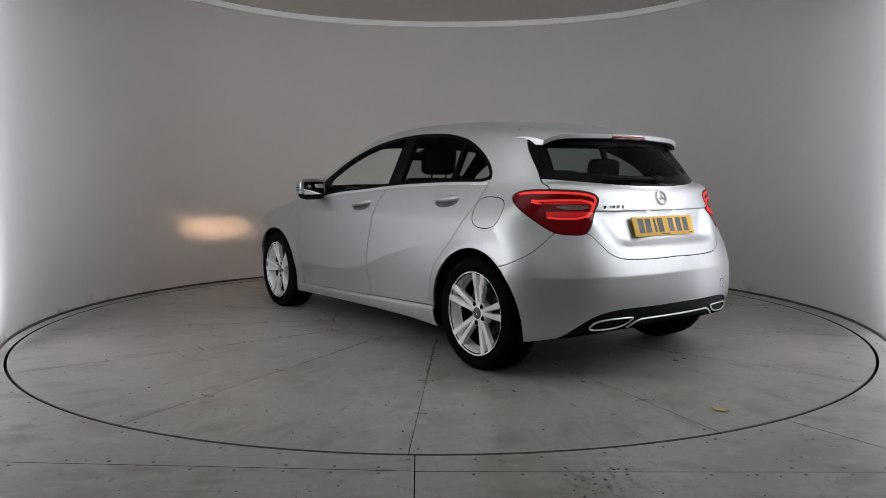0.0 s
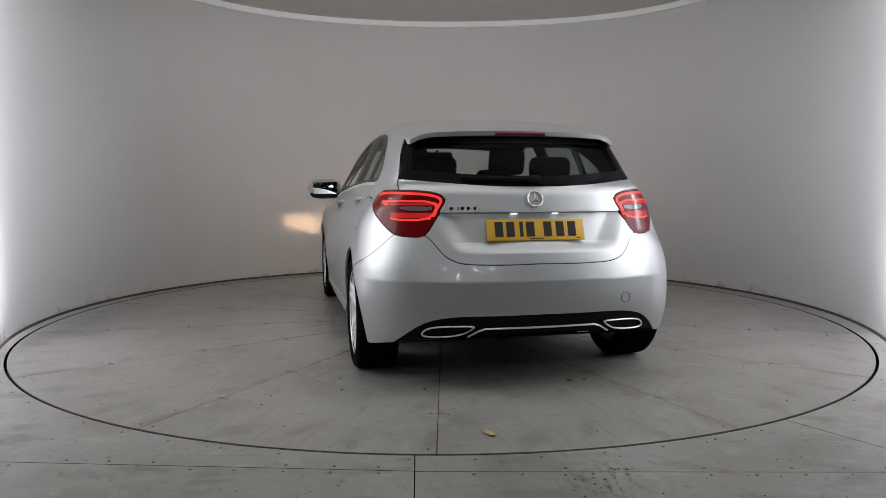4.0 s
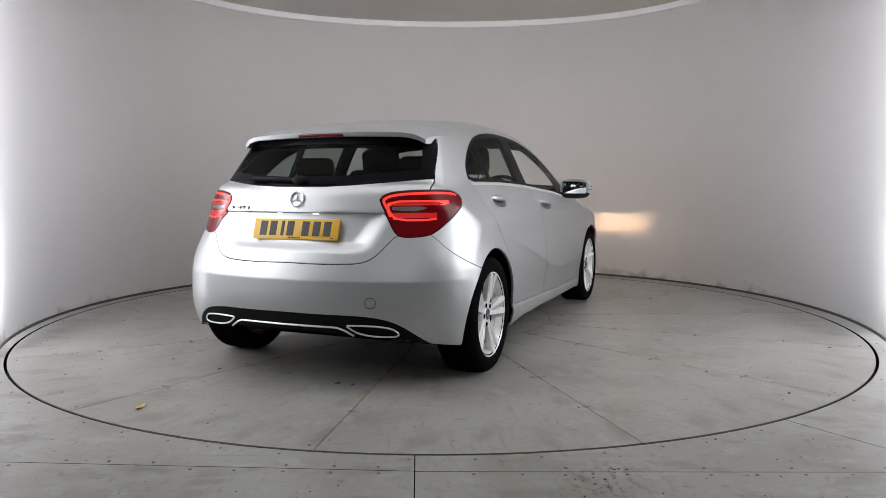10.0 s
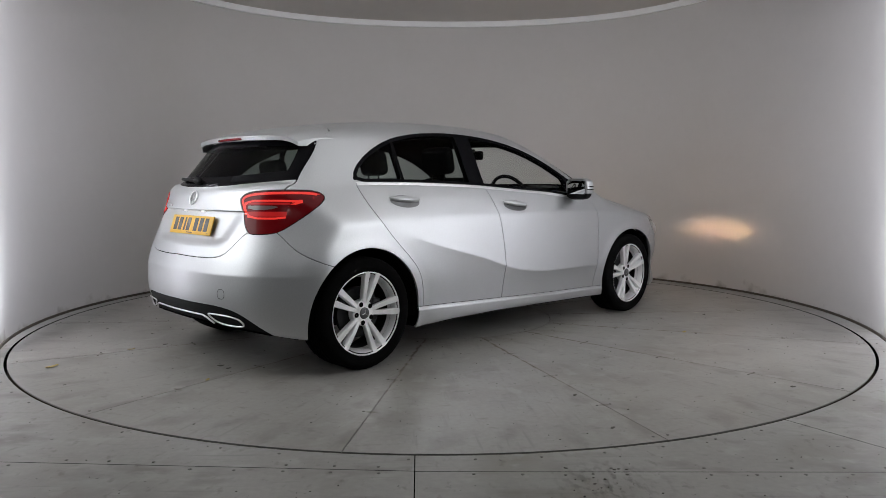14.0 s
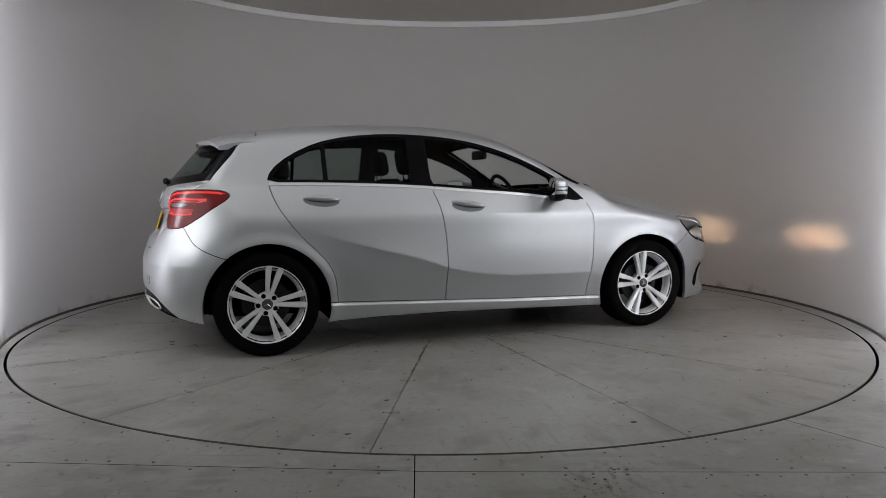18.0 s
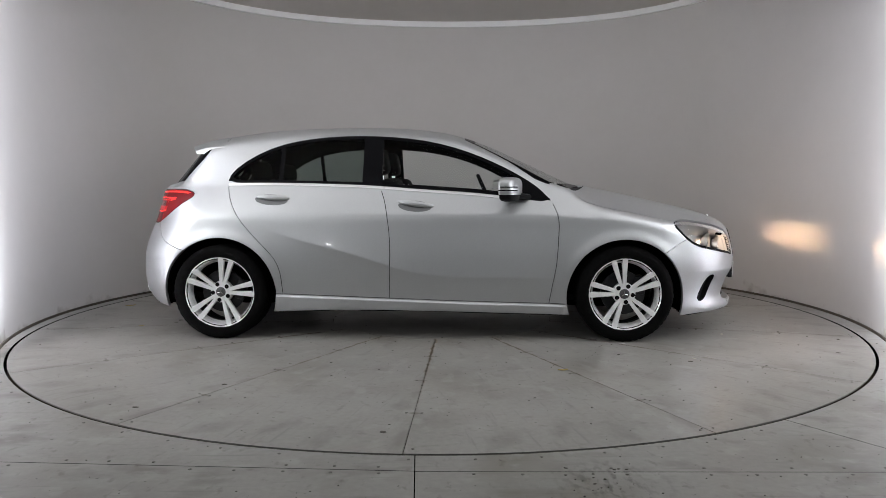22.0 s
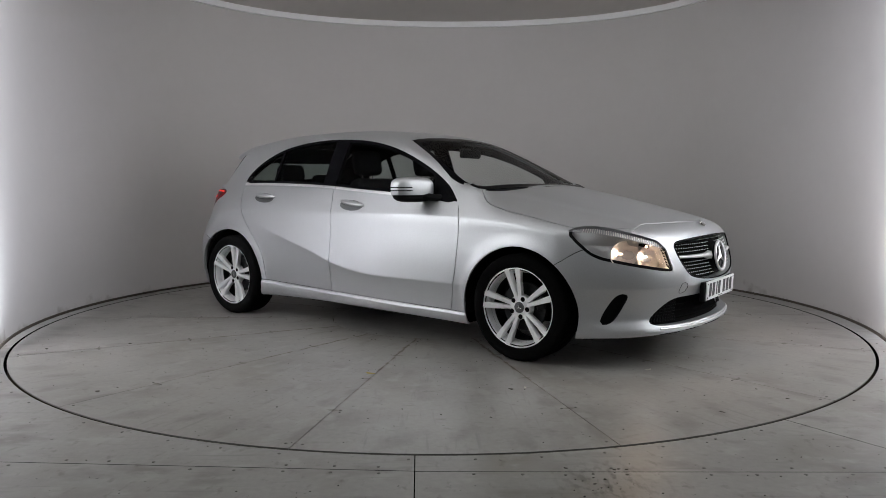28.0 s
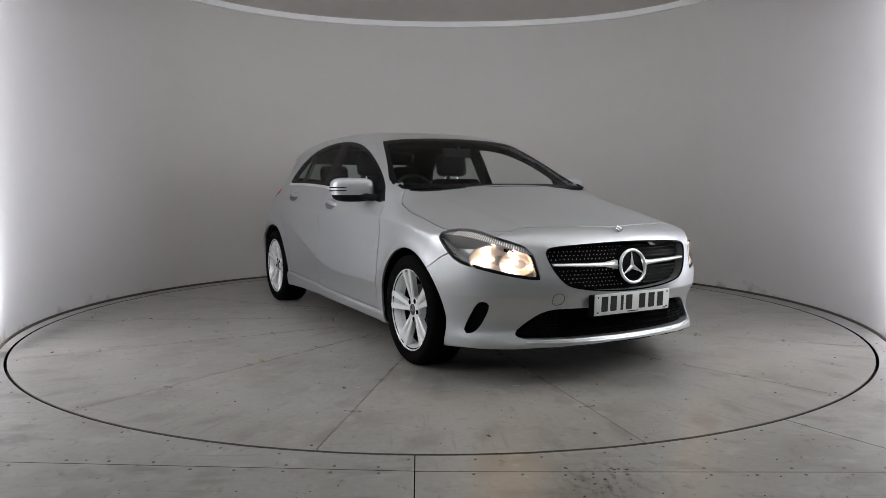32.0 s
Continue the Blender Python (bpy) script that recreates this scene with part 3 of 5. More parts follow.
for cx, cz, r in ARCHES:
    cut(bm, lambda p: np.hypot(p[:, 0] - cx, p[:, 2] - cz) - r, lambda p: (p[:, 1] > 0.4) & (np.abs(p[:, 0] - cx) < 0.5) & (p[:, 2] < 0.75))
# creases, so that their edges stay crisp
for d in (-0.009, 0.0, 0.009):
    cut(bm, lambda p: p[:, 2] - low_line(p[:, 0]) - d, lambda p: (p[:, 1] > 0.6) & (p[:, 0] > -1.1) & (p[:, 0] < 1.0) & (p[:, 2] < 0.85))
    cut(bm, lambda p: p[:, 2] - high_line(p[:, 0]) - d, lambda p: (p[:, 1] > 0.6) & (p[:, 0] > -0.7) & (p[:, 0] < 1.9) & (p[:, 2] > 0.7) & (p[:, 2] < 0.9))
    cut(bm, lambda p: p[:, 2] - 0.558 - d, lambda p: (p[:, 0] < -1.45) & (p[:, 2] > 0.5) & (p[:, 2] < 0.62))
for d in (0.005, 0.013, 0.024):
    cut(bm, lambda p: p[:, 2] - sill_z(p[:, 0]) + d, lambda p: (p[:, 1] > 0.6) & (np.abs(p[:, 0]) < 1.02) & (p[:, 2] < 0.34) & (p[:, 2] > 0.18))
for z in (0.456, 0.462, 0.468):
    cut(bm, lambda p: p[:, 2] - z, lambda p: (p[:, 0] > 1.65) & (np.abs(p[:, 2] - z) < 0.03))
for z in (0.887, 0.892, 0.897, 0.690, 0.720, 0.750):
    cut(bm, lambda p: p[:, 2] - z, lambda p: (p[:, 0] < -1.6) & (p[:, 1] < 0.6) & (np.abs(p[:, 2] - z) < 0.04))
dlo_where = lambda p: (p[:, 1] > 0.42) & (p[:, 2] > 0.85) & (p[:, 0] > -1.45) & (p[:, 0] < 1.0)
dlo = lambda p: DLO(p[:, 0], p[:, 2])
cut(bm, dlo, dlo_where)
cut(bm, lambda p: dlo(p) + 0.022, dlo_where)
for x in (-0.968, -0.944, -0.395, -0.262):
    cut(bm, lambda p: p[:, 0] - x, lambda p: dlo_where(p) & (dlo(p) < 0.03))
cut(bm, lambda p: p[:, 0] + 0.35 * (p[:, 2] - 1.0) - 0.66, lambda p: dlo_where(p) & (dlo(p) < 0.03))
seams = {
    "door_rear": (lambda p: p[:, 0] - door_rear_x(p[:, 2]), lambda p: side(p) & (p[:, 2] < 1.09) & (p[:, 2] > 0.28) & (p[:, 0] < -0.8)),
    "door_mid": (lambda p: p[:, 0] - door_mid_x(p[:, 2]), lambda p: side(p) & (p[:, 2] < 1.06) & (p[:, 2] > 0.25) & (np.abs(p[:, 0] + 0.23) < 0.12)),
    "door_front": (lambda p: p[:, 0] - door_front_x(p[:, 2]), lambda p: side(p) & (p[:, 2] < 0.95) & (p[:, 2] > 0.22) & (np.abs(p[:, 0] - 0.88) < 0.12)),
    "sill": (lambda p: p[:, 2] - sill_z(p[:, 0]), lambda p: side(p) & (np.abs(p[:, 0]) < 1.02) & (p[:, 2] < 0.4)),
    "bumper_rear": (lambda p: p[:, 2] - bumper_rear_z(psi_rear(p)), lambda p: (p[:, 0] < -1.42) & (p[:, 2] > 0.5) & (p[:, 2] < 0.85)),
    "tailgate": (lambda p: p[:, 1] - tailgate_y(p[:, 2]), lambda p: (p[:, 0] < -1.25) & (p[:, 2] > 0.66) & (p[:, 1] > 0.3)),
    "roof_end": (lambda p: p[:, 0] + 1.36, lambda p: (p[:, 2] > 1.27) & (np.abs(p[:, 0] + 1.36) < 0.1)),
    "bonnet": (lambda p: p[:, 1] - bonnet_y(p[:, 0]), lambda p: (p[:, 0] > 0.93) & (p[:, 0] < 1.97) & (p[:, 2] > 0.70) & (p[:, 1] > 0.4)),
    "nose": (lambda p: p[:, 2] - nose_z(psi_front(p)), lambda p: (p[:, 0] > 1.5) & (p[:, 2] > 0.45)),
    "flap": (lambda p: FLAP(p[:, 0], p[:, 2]), lambda p: (p[:, 1] > 0.5) & (p[:, 0] < -1.15) & (p[:, 2] > 0.7) & (p[:, 2] < 1.03)),
    "tail": (lambda p: TAIL(0.75 * psi_rear(p), p[:, 2]), lambda p: (p[:, 0] < -1.4) & (p[:, 2] > 0.7) & (p[:, 2] < 1.06) & (p[:, 1] > 0.3)),
    "head": (lambda p: HEAD(0.85 * psi_front(p), p[:, 2]), lambda p: (p[:, 0] > 1.52) & (p[:, 2] > 0.5) & (p[:, 2] < 0.85) & (p[:, 1] > 0.3)),
}
for phi, where in seams.values():
    cut(bm, lambda p: phi(p) - G, where)
    cut(bm, lambda p: phi(p) + G, where)
fog_phi = lambda p: FOG(0.85 * psi_front(p), p[:, 2])
cut(bm, fog_phi, lambda p: (p[:, 0] > 1.6) & (p[:, 2] < 0.52) & (p[:, 1] > 0.4))
front_low = lambda p: (p[:, 0] > 1.85) & (p[:, 2] < 0.8)
cut(bm, lambda p: GRILLE(p[:, 1], p[:, 2]), front_low)
cut(bm, lambda p: INTAKE(p[:, 1], p[:, 2]), front_low)
screen_where = lambda p: (p[:, 0] > 0.1) & (p[:, 0] < 1.3) & (p[:, 2] > 0.95) & (p[:, 1] < 0.8)
screen_phi = lambda p: SCREEN(p[:, 1], p[:, 2])
cut(bm, screen_phi, screen_where)
cut(bm, lambda p: screen_phi(p) + 0.02, screen_where)
cut(bm, lambda p: p[:, 0] - (1.172 - 0.33 * p[:, 1] ** 2), lambda p: (p[:, 0] > 0.85) & (p[:, 2] > 0.9) & (p[:, 1] < 0.78))
back_where = lambda p: (p[:, 0] < -1.3) & (p[:, 2] > 0.98)
back_phi = lambda p: BACKLIGHT(p[:, 1], p[:, 2])
cut(bm, back_phi, back_where)
fin_z = lambda y: 1.292 + 0.036 * step(0.50, 0.57, y)
cut(bm, lambda p: p[:, 2] - fin_z(p[:, 1]), back_where)
cut(bm, lambda p: np.maximum(back_phi(p), np.maximum(p[:, 1] - tailgate_y(p[:, 2]), p[:, 2] - 1.31)) + 0.055, back_where)
cut(bm, lambda p: p[:, 2] - diffuser_z(p[:, 1]), lambda p: (p[:, 0] < -1.6) & (p[:, 2] < 0.45))
cut(bm, lambda p: p[:, 2] - under_z(p[:, 0]) - 0.006, lambda p: p[:, 2] < 0.45)
# pieces of the tail lamp
tail_where = lambda p: seams["tail"][1](p) & (seams["tail"][0](p) < 0.02)
for d in (0.010, 0.022):
    cut(bm, lambda p: seams["tail"][0](p) + d, tail_where)
REVERSE = inside([(0.515, 0.926), (0.69, 0.925), (0.645, 0.903), (0.535, 0.903)], 1)
GUIDE = inside([(0.49, 0.956), (0.725, 0.957), (0.755, 0.945), (0.735, 0.93), (0.72, 0.925), (0.735, 0.90), (0.745, 0.88), (0.72, 0.853), (0.545, 0.853), (0.50, 0.90)], 1)
cut(bm, lambda p: REVERSE(p[:, 1], p[:, 2]), tail_where)
cut(bm, lambda p: GUIDE(p[:, 1], p[:, 2]), tail_where)
cut(bm, lambda p: GUIDE(p[:, 1], p[:, 2]) + 0.010, tail_where)
cut(bm, lambda p: p[:, 1] - 0.715, tail_where)
for z in (0.868, 0.894, 0.931, 0.942):
    cut(bm, lambda p: p[:, 2] - z, lambda p: tail_where(p) & (np.abs(p[:, 2] - z) < 0.03))
brow_z = spline([0.58, 0.635, 0.79, 0.98, 1.13, 1.2], [0.672, 0.682, 0.723, 0.762, 0.775, 0.775])
cut(bm, lambda p: seams["head"][0](p) + 0.014, lambda p: seams["head"][1](p) & (seams["head"][0](p) < 0.03))
cut(bm, lambda p: p[:, 2] - brow_z(0.85 * psi_front(p)), lambda p: seams["head"][1](p) & (seams["head"][0](p) < 0.01))

# sort the faces into panels
bm.normal_update()
bm.faces.ensure_lookup_table()
mid = np.array([f.calc_center_median() for f in bm.faces])
nrm = shell_normal(mid)
X, Y, Z = mid.T
lab = np.full(len(mid), "body", dtype=object)
lab[(X > 1.5) & (Z < nose_z(psi_front(mid)))] = "front_bumper"
lab[(X < -1.4) & (Z < bumper_rear_z(psi_rear(mid)))] = "rear_bumper"
lab[(X > 1.5) & (psi_front(mid) > 1.47) & (Z < nose_z(psi_front(mid))) & (Z > 0.62)] = "body"
in_side = (Y > 0.4) & (Z > sill_z(X)) & (Z < belt_z(X) + 0.05)
lab[in_side & (X > door_rear_x(Z)) & (X < door_mid_x(Z))] = "rear_door"
lab[in_side & (X > door_mid_x(Z)) & (X < door_front_x(Z)) & (Z < 0.98)] = "front_door"
lab[in_side & (X > door_mid_x(Z)) & (X < 0.3) & (Z < 1.03)] = "front_door"
lab[(Y > 0.4) & (np.abs(X) < 1.0) & (Z < sill_z(X))] = "sill"
lab[(X > 0.93) & (X < 2.2) & (Z > nose_z(psi_front(mid))) & (Z > 0.70) & (Y < bonnet_y(X)) & (X > 1.172 - 0.33 * Y**2)] = "bonnet"
lab[(X < -1.36) & (Z > bumper_rear_z(psi_rear(mid))) & (Y < tailgate_y(Z)) & (Z > 0.6)] = "tailgate"
lab[(X > 0.80) & (Z > 0.93) & (X < 1.172 - 0.33 * Y**2) & (nrm[:, 2] > 0.2) & (Y < 0.69) & (screen_phi(mid) > 0)] = "cowl"
scr = (screen_phi(mid) < 0) & (X > 0.1) & (nrm[:, 0] > 0.15) & (Y < 0.76)
lab[scr & (X < 1.172 - 0.33 * Y**2)] = "screen_border"
lab[scr & (screen_phi(mid) < -0.02) & (X < 1.172 - 0.33 * Y**2)] = "windscreen"
bk = (lab == "tailgate") & (back_phi(mid) < 0) & (Z > 1.0)
lab[bk & (Z < fin_z(Y))] = "back_border"
lab[bk & (Z < 1.292) & (np.maximum(back_phi(mid), np.maximum(Y - tailgate_y(Z), Z - 1.31)) < -0.055)] = "rear_window"
d = DLO(X, Z)
dl = (d < 0) & (Y > 0.42) & (Z > 0.85) & (X < 1.0) & (X > -1.45)
lab[dl] = "window_frame"
pane = dl & (d < -0.022)
lab[pane & (X < -0.968)] = "quarter_window"
lab[pane & (X > -0.944) & (X < -0.395)] = "rear_door_window"
lab[pane & (X > -0.262) & (X + 0.35 * (Z - 1.0) < 0.66)] = "front_door_window"
lab[(Z < 0.36) & (Z < under_z(X) + 0.006)] = "underbody"
lab[(X < -1.6) & (Z < diffuser_z(Y)) & (lab != "underbody")] = "diffuser"
lab[(X < -1.6) & (Z < diffuser_z(Y)) & (Z < under_z(X) + 0.006)] = "underbody"
painted = {"body", "front_bumper", "rear_bumper", "front_door", "rear_door", "sill", "bonnet", "tailgate"}
is_painted = np.array([l in painted for l in lab])
gap_owner = {"door_rear": (0.313, 1.04), "door_mid": (0.285, 1.0), "door_front": (0.252, 0.905)}
for key, (phi, where) in seams.items():
    v, w = phi(mid), where(mid)
    g = w & (np.abs(v) < G) & is_painted
    if key in gap_owner:
        g &= (Z > gap_owner[key][0]) & (Z < gap_owner[key][1])
    if key == "sill":
        g &= np.abs(X) < 0.965
    if key == "tailgate":
        g &= (X < -1.36) & (Z > 0.775)
    if key == "roof_end":
        g &= Y < tailgate_y(Z)
    if key == "bonnet":
        g &= Z > nose_z(psi_front(mid)) - 0.01
    if key == "flap":
        lab[w & (v < -G)] = "flap"
        lab[g] = "flap_gap"
        is_painted &= lab != "flap_gap"
        continue
    lab[g] = "gap"
    is_painted &= lab != "gap"
t = seams["tail"][0](mid)
tl = seams["tail"][1](mid) & (t < -G)
lab[tl] = "tail_lens"
lab[tl & (GUIDE(Y, Z) < 0)] = "tail_guide"
lab[tl & (GUIDE(Y, Z) < 0) & (Y > 0.715) & (Z < 0.93)] = "tail_lens"
lab[tl & (GUIDE(Y, Z) < -0.010)] = "tail_inner"
lab[tl & (GUIDE(Y, Z) < -0.010) & ((Y > 0.715) | (Z < 0.868) | (Z > 0.942) | ((Z > 0.894) & (Z < 0.931)))] = "tail_lens"
lab[tl & (REVERSE(Y, Z) < 0)] = "reverse_lens"
lab[tl & (t < -0.010) & (t > -0.022) & (Z > 0.88) & (Y < 0.745)] = "tail_guide"
hd = seams["head"][1](mid) & (seams["head"][0](mid) < -G)
lab[hd] = "head_lens"
lab[hd & (Z > brow_z(0.85 * psi_front(mid)))] = "head_brow"
lab[hd & (lab == "head_lens") & (seams["head"][0](mid) > -0.014)] = "head_rim"
lab[(fog_phi(mid) < 0) & (X > 1.6) & (Z < 0.52) & (Y > 0.4)] = "fog_slot"
lab[(GRILLE(Y, Z) < 0) & (X > 1.85)] = "grille"
lab[(INTAKE(Y, Z) < 0) & (X > 1.85)] = "intake"
for cx, cz, r in ARCHES:
    lab[(np.hypot(X - cx, Z - cz) < r) & (Y > 0.4) & (Z < 0.75)] = "gone"
lab[(lab == "underbody") & (Y > 0.4) & ((np.abs(X + 1.345) < 0.40) | (np.abs(X - 1.349) < 0.40))] = "gone"

vert_co = np.array([v.co for v in bm.verts])
vert_n = shell_normal(vert_co)
bm.verts.index_update()
face_v = [[v.index for v in f.verts] for f in bm.faces]
# outward winding
for k, f in enumerate(bm.faces):
    if np.dot(np.array(f.normal), nrm[k]) < 0:
        face_v[k].reverse()
bm.free()


def panel(name, labels, mat, sides="both", offset=0.0, rim=0.012, parent=None, label="", pick=None, turn_in=None):
    """The faces of some labels as one mesh, moved inwards by offset, its free edges turned in by rim. sides: both, 1 (left) or -1 (right)."""
    keep = [k for k in range(len(lab)) if lab[k] in labels and (pick is None or pick(mid[k]))]
    if not keep:
        return None
    used = sorted({i for k in keep for i in face_v[k]})
    at = {i: n for n, i in enumerate(used)}
    co, no = vert_co[used] - vert_n[used] * offset, vert_n[used]
    faces = [[at[i] for i in face_v[k]] for k in keep]
    count = {}
    for f in faces:
        for i in range(len(f)):
            e = (f[i], f[(i + 1) % len(f)])
            count[e] = 1
    edge = [e for e in count if (e[1], e[0]) not in count and not (abs(co[e[0], 1]) < 1e-5 and abs(co[e[1], 1]) < 1e-5)]
    V, N, F = co.tolist(), no.tolist(), faces
    if rim:
        low = {}
        for a, b in edge:
            for i in (a, b):
                if i not in low:
                    low[i] = (len(V), len(V) + 1)
                    V += [co[i].tolist(), (co[i] + np.array(turn_in) * rim if turn_in and co[i, 0] > 1.95 and co[i, 1] < 0.655 else co[i] - no[i] * (0.001 if turn_in and co[i, 0] > 1.75 and co[i, 2] < 0.48 else min(rim, 0.02))).tolist()]
                    N += [[0, 0, 0], [0, 0, 0]]
            q = [low[b][0], low[a][0], low[a][1], low[b][1]]
            F.append(q)
    V, N = np.array(V), np.array(N)
    out_v, out_n, out_f = [], [], []
    for s in ((1, -1) if sides == "both" else (sides,)):
        base = sum(len(v) for v in out_v)
        out_v.append(V * [1, s, 1])
        out_n.append(N * [1, s, 1])
        out_f += [[base + i for i in (f if s > 0 else f[::-1])] for f in F]
    me = bpy.data.meshes.new(name)
    me.from_pydata(np.concatenate(out_v).tolist(), [], out_f)
    me.polygons.foreach_set("use_smooth", [True] * len(me.polygons))
    me.normals_split_custom_set_from_vertices(np.concatenate(out_n).tolist())
    me.materials.append(mat)
    ob = new(name, me)
    ob.parent = parent or car
    if label:
        ob["label"] = label
    return ob


body = panel("body", ("body",), PAINT, rim=0.014)
panel("fuel_flap_surround", ("flap", "flap_gap"), PAINT, -1, rim=0, parent=body)
panel("fuel_flap", ("flap",), PAINT, 1, rim=0.006, label="rounded silver fuel flap")
panel("panel_gap", ("gap",), DARK, offset=0.011, rim=0.004, label="dark shut lines between the panels")
panel("flap_gap", ("flap_gap",), DARK, 1, offset=0.003, rim=0.003)
front_bumper = panel("front_bumper", ("front_bumper",), PAINT, rim=0.05, turn_in=(-1, 0, 0))
rear_bumper = panel("rear_bumper", ("rear_bumper",), PAINT, rim=0.02)
panel("bonnet", ("bonnet",), PAINT, rim=0.012)
tailgate = panel("tailgate", ("tailgate",), PAINT, rim=0.012)
panel("underbody", ("underbody",), DARK, rim=0)
panel("windscreen", ("windscreen",), GLASS, rim=0, label="clear laminated windscreen")
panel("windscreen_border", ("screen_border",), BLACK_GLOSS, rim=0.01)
for s in (1, -1):
    panel("cowl", ("cowl",), BLACK_PLASTIC, s, offset=0.004, rim=0.01, label="black plastic cowl below the windscreen")
panel("rear_window", ("rear_window",), TINTED, rim=0, parent=tailgate, label="dark tinted rear window")
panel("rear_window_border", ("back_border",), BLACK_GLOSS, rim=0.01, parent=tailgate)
panel("diffuser", ("diffuser",), BLACK_PLASTIC, offset=0.006, rim=0.03, parent=rear_bumper, label="black plastic rear diffuser")
panel("grille_backing", ("grille",), DARK, offset=0.05, rim=0, parent=front_bumper)
panel("lower_intake", ("intake",), DARK, offset=0.05, rim=0, parent=front_bumper, label="black lower air intake")
doors = {}
for s in (1, -1):
    for name in ("front_door", "rear_door"):
        dob = panel(name, (name,), PAINT, s)
        doors[name, s] = dob
    panel("sill", ("sill",), PAINT, s, rim=0.012)
    for w, dn in (("front_door_window", "front_door"), ("rear_door_window", "rear_door"), ("quarter_window", "rear_door")):
        panel(w, (w,), GLASS if w[0] == "f" else TINTED, s, rim=0, parent=doors[dn, s])
    for dn, rule in (("front_door", lambda p: p[0] > -0.33), ("rear_door", lambda p: p[0] <= -0.33)):
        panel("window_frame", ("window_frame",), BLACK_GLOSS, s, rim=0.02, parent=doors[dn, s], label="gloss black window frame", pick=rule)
    panel("fog_slot", ("fog_slot",), BLACK_PLASTIC, s, offset=0.04, rim=-0.039, parent=front_bumper, label="black slot in the bumper corner")
    tail = panel("tail_lamp", ("tail_lens",), RED_LENS, s, rim=0.02, label="red tail lamp with glowing light guides")
    panel("light_guide", ("tail_guide",), RED_GLOW, s, offset=-0.0015, rim=0.003, parent=tail, label="glowing red light guide")
    panel("lamp_chamber", ("tail_inner",), RED_DIM, s, parent=tail, rim=0, label="softly glowing red chamber")
    panel("reverse_lens", ("reverse_lens",), REVERSE_LENS, s, offset=-0.001, rim=0.003, parent=tail, label="clear reversing lamp")
    lens = panel("headlamp", ("head_lens", "head_brow", "head_rim"), LENS, s, rim=0, label="clear headlamp with lit warm bulbs")
    lens.visible_shadow = False
    panel("lamp_housing", ("head_lens",), LAMP_DARK, s, offset=0.095, rim=-0.091, parent=lens)
    panel("lamp_bezel", ("head_rim",), BLACK_PLASTIC, s, offset=0.003, rim=0.02, parent=lens, label="black bezel round the lamp")
    panel("indicator_strip", ("head_brow",), LAMP_GREY, s, offset=0.012, rim=-0.008, parent=lens, label="silver indicator strip along the top of the lamp")

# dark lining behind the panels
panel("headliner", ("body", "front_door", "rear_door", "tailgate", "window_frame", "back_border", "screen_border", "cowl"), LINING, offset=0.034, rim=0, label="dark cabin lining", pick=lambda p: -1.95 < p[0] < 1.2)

# ---- fittings of the car ----
def surface_table(us, vs, start, way, axis):
    """The body surface tabled over two coordinates, read back by blending."""
    u, v = np.meshgrid(us, vs, indexing="ij")
    o = start(u.ravel(), v.ravel())
    t = shell_hit(o, np.repeat(np.array([way], float), len(o), 0))[:, axis].reshape(u.shape)

    def at(a, b):
        i = min(max((a - us[0]) / (us[1] - us[0]), 0), len(us) - 1.001)
        j = min(max((b - vs[0]) / (vs[1] - vs[0]), 0), len(vs) - 1.001)
        p, q = int(i), int(j)
        i, j = i - p, j - q
        return float((t[p, q] * (1 - j) + t[p, q + 1] * j) * (1 - i) + (t[p + 1, q] * (1 - j) + t[p + 1, q + 1] * j) * i)
    return at


front_table = surface_table(np.linspace(0, 0.75, 76), np.linspace(0.2, 0.85, 66), lambda u, v: np.stack([1.2 + 0 * u, u, v], 1), (1, 0, 0), 0)
rear_table = surface_table(np.linspace(0, 0.75, 76), np.linspace(0.2, 1.1, 91), lambda u, v: np.stack([-1.0 + 0 * u, u, v], 1), (-1, 0, 0), 0)
surf_side = surface_table(np.linspace(-1.4, 1.0, 121), np.linspace(0.6, 1.1, 51), lambda u, v: np.stack([u, 0 * u, v], 1), (0, 1, 0), 1)


def surf_front(y, z):
    return front_table(abs(y), z)


def surf_rear(y, z):
    return rear_table(abs(y), z)


def surf_top(x, y):
    return shell_hit(np.array([[x, abs(y), 0.6]]), np.array([[0, 0, 1.0]]))[0][2]


def revolve(bm, profile, n, a0=0.0, a1=360.0, close=False, m=None):
    """Turn a profile of (radius, y) about the y axis."""
    full = abs(a1 - a0) > 359.9
    cols = []
    for i in range(n if full else n + 1):
        a = radians(a0 + (a1 - a0) * i / n)
        cols.append([bm.verts.new((m or Matrix()) @ Vector((r * math.cos(a), y, r * math.sin(a)))) for r, y in profile])
    k = len(profile)
    for i in range(n):
        p, q = cols[i], cols[(i + 1) % len(cols)]
        for j in range(k if close else k - 1):
            bm.faces.new((p[j], p[(j + 1) % k], q[(j + 1) % k], q[j]))
    return cols


def rbox(bm, c, s, r=0.03, m=None, seg=3):
    """A box with rounded edges."""
    g = bmesh.ops.create_cube(bm, size=1)
    vs = g["verts"]
    for v in vs:
        v.co = Vector((v.co.x * s[0], v.co.y * s[1], v.co.z * s[2]))
    es = list({e for v in vs for e in v.link_edges})
    out = bmesh.ops.bevel(bm, geom=vs + es, offset=r, segments=seg, profile=0.5, affect="EDGES")
    ws = {v for f in out["faces"] for v in f.verts} | {v for v in vs if v.is_valid}
    t = Matrix.Translation(c) @ (m or Matrix())
    for v in ws:
        v.co = t @ v.co


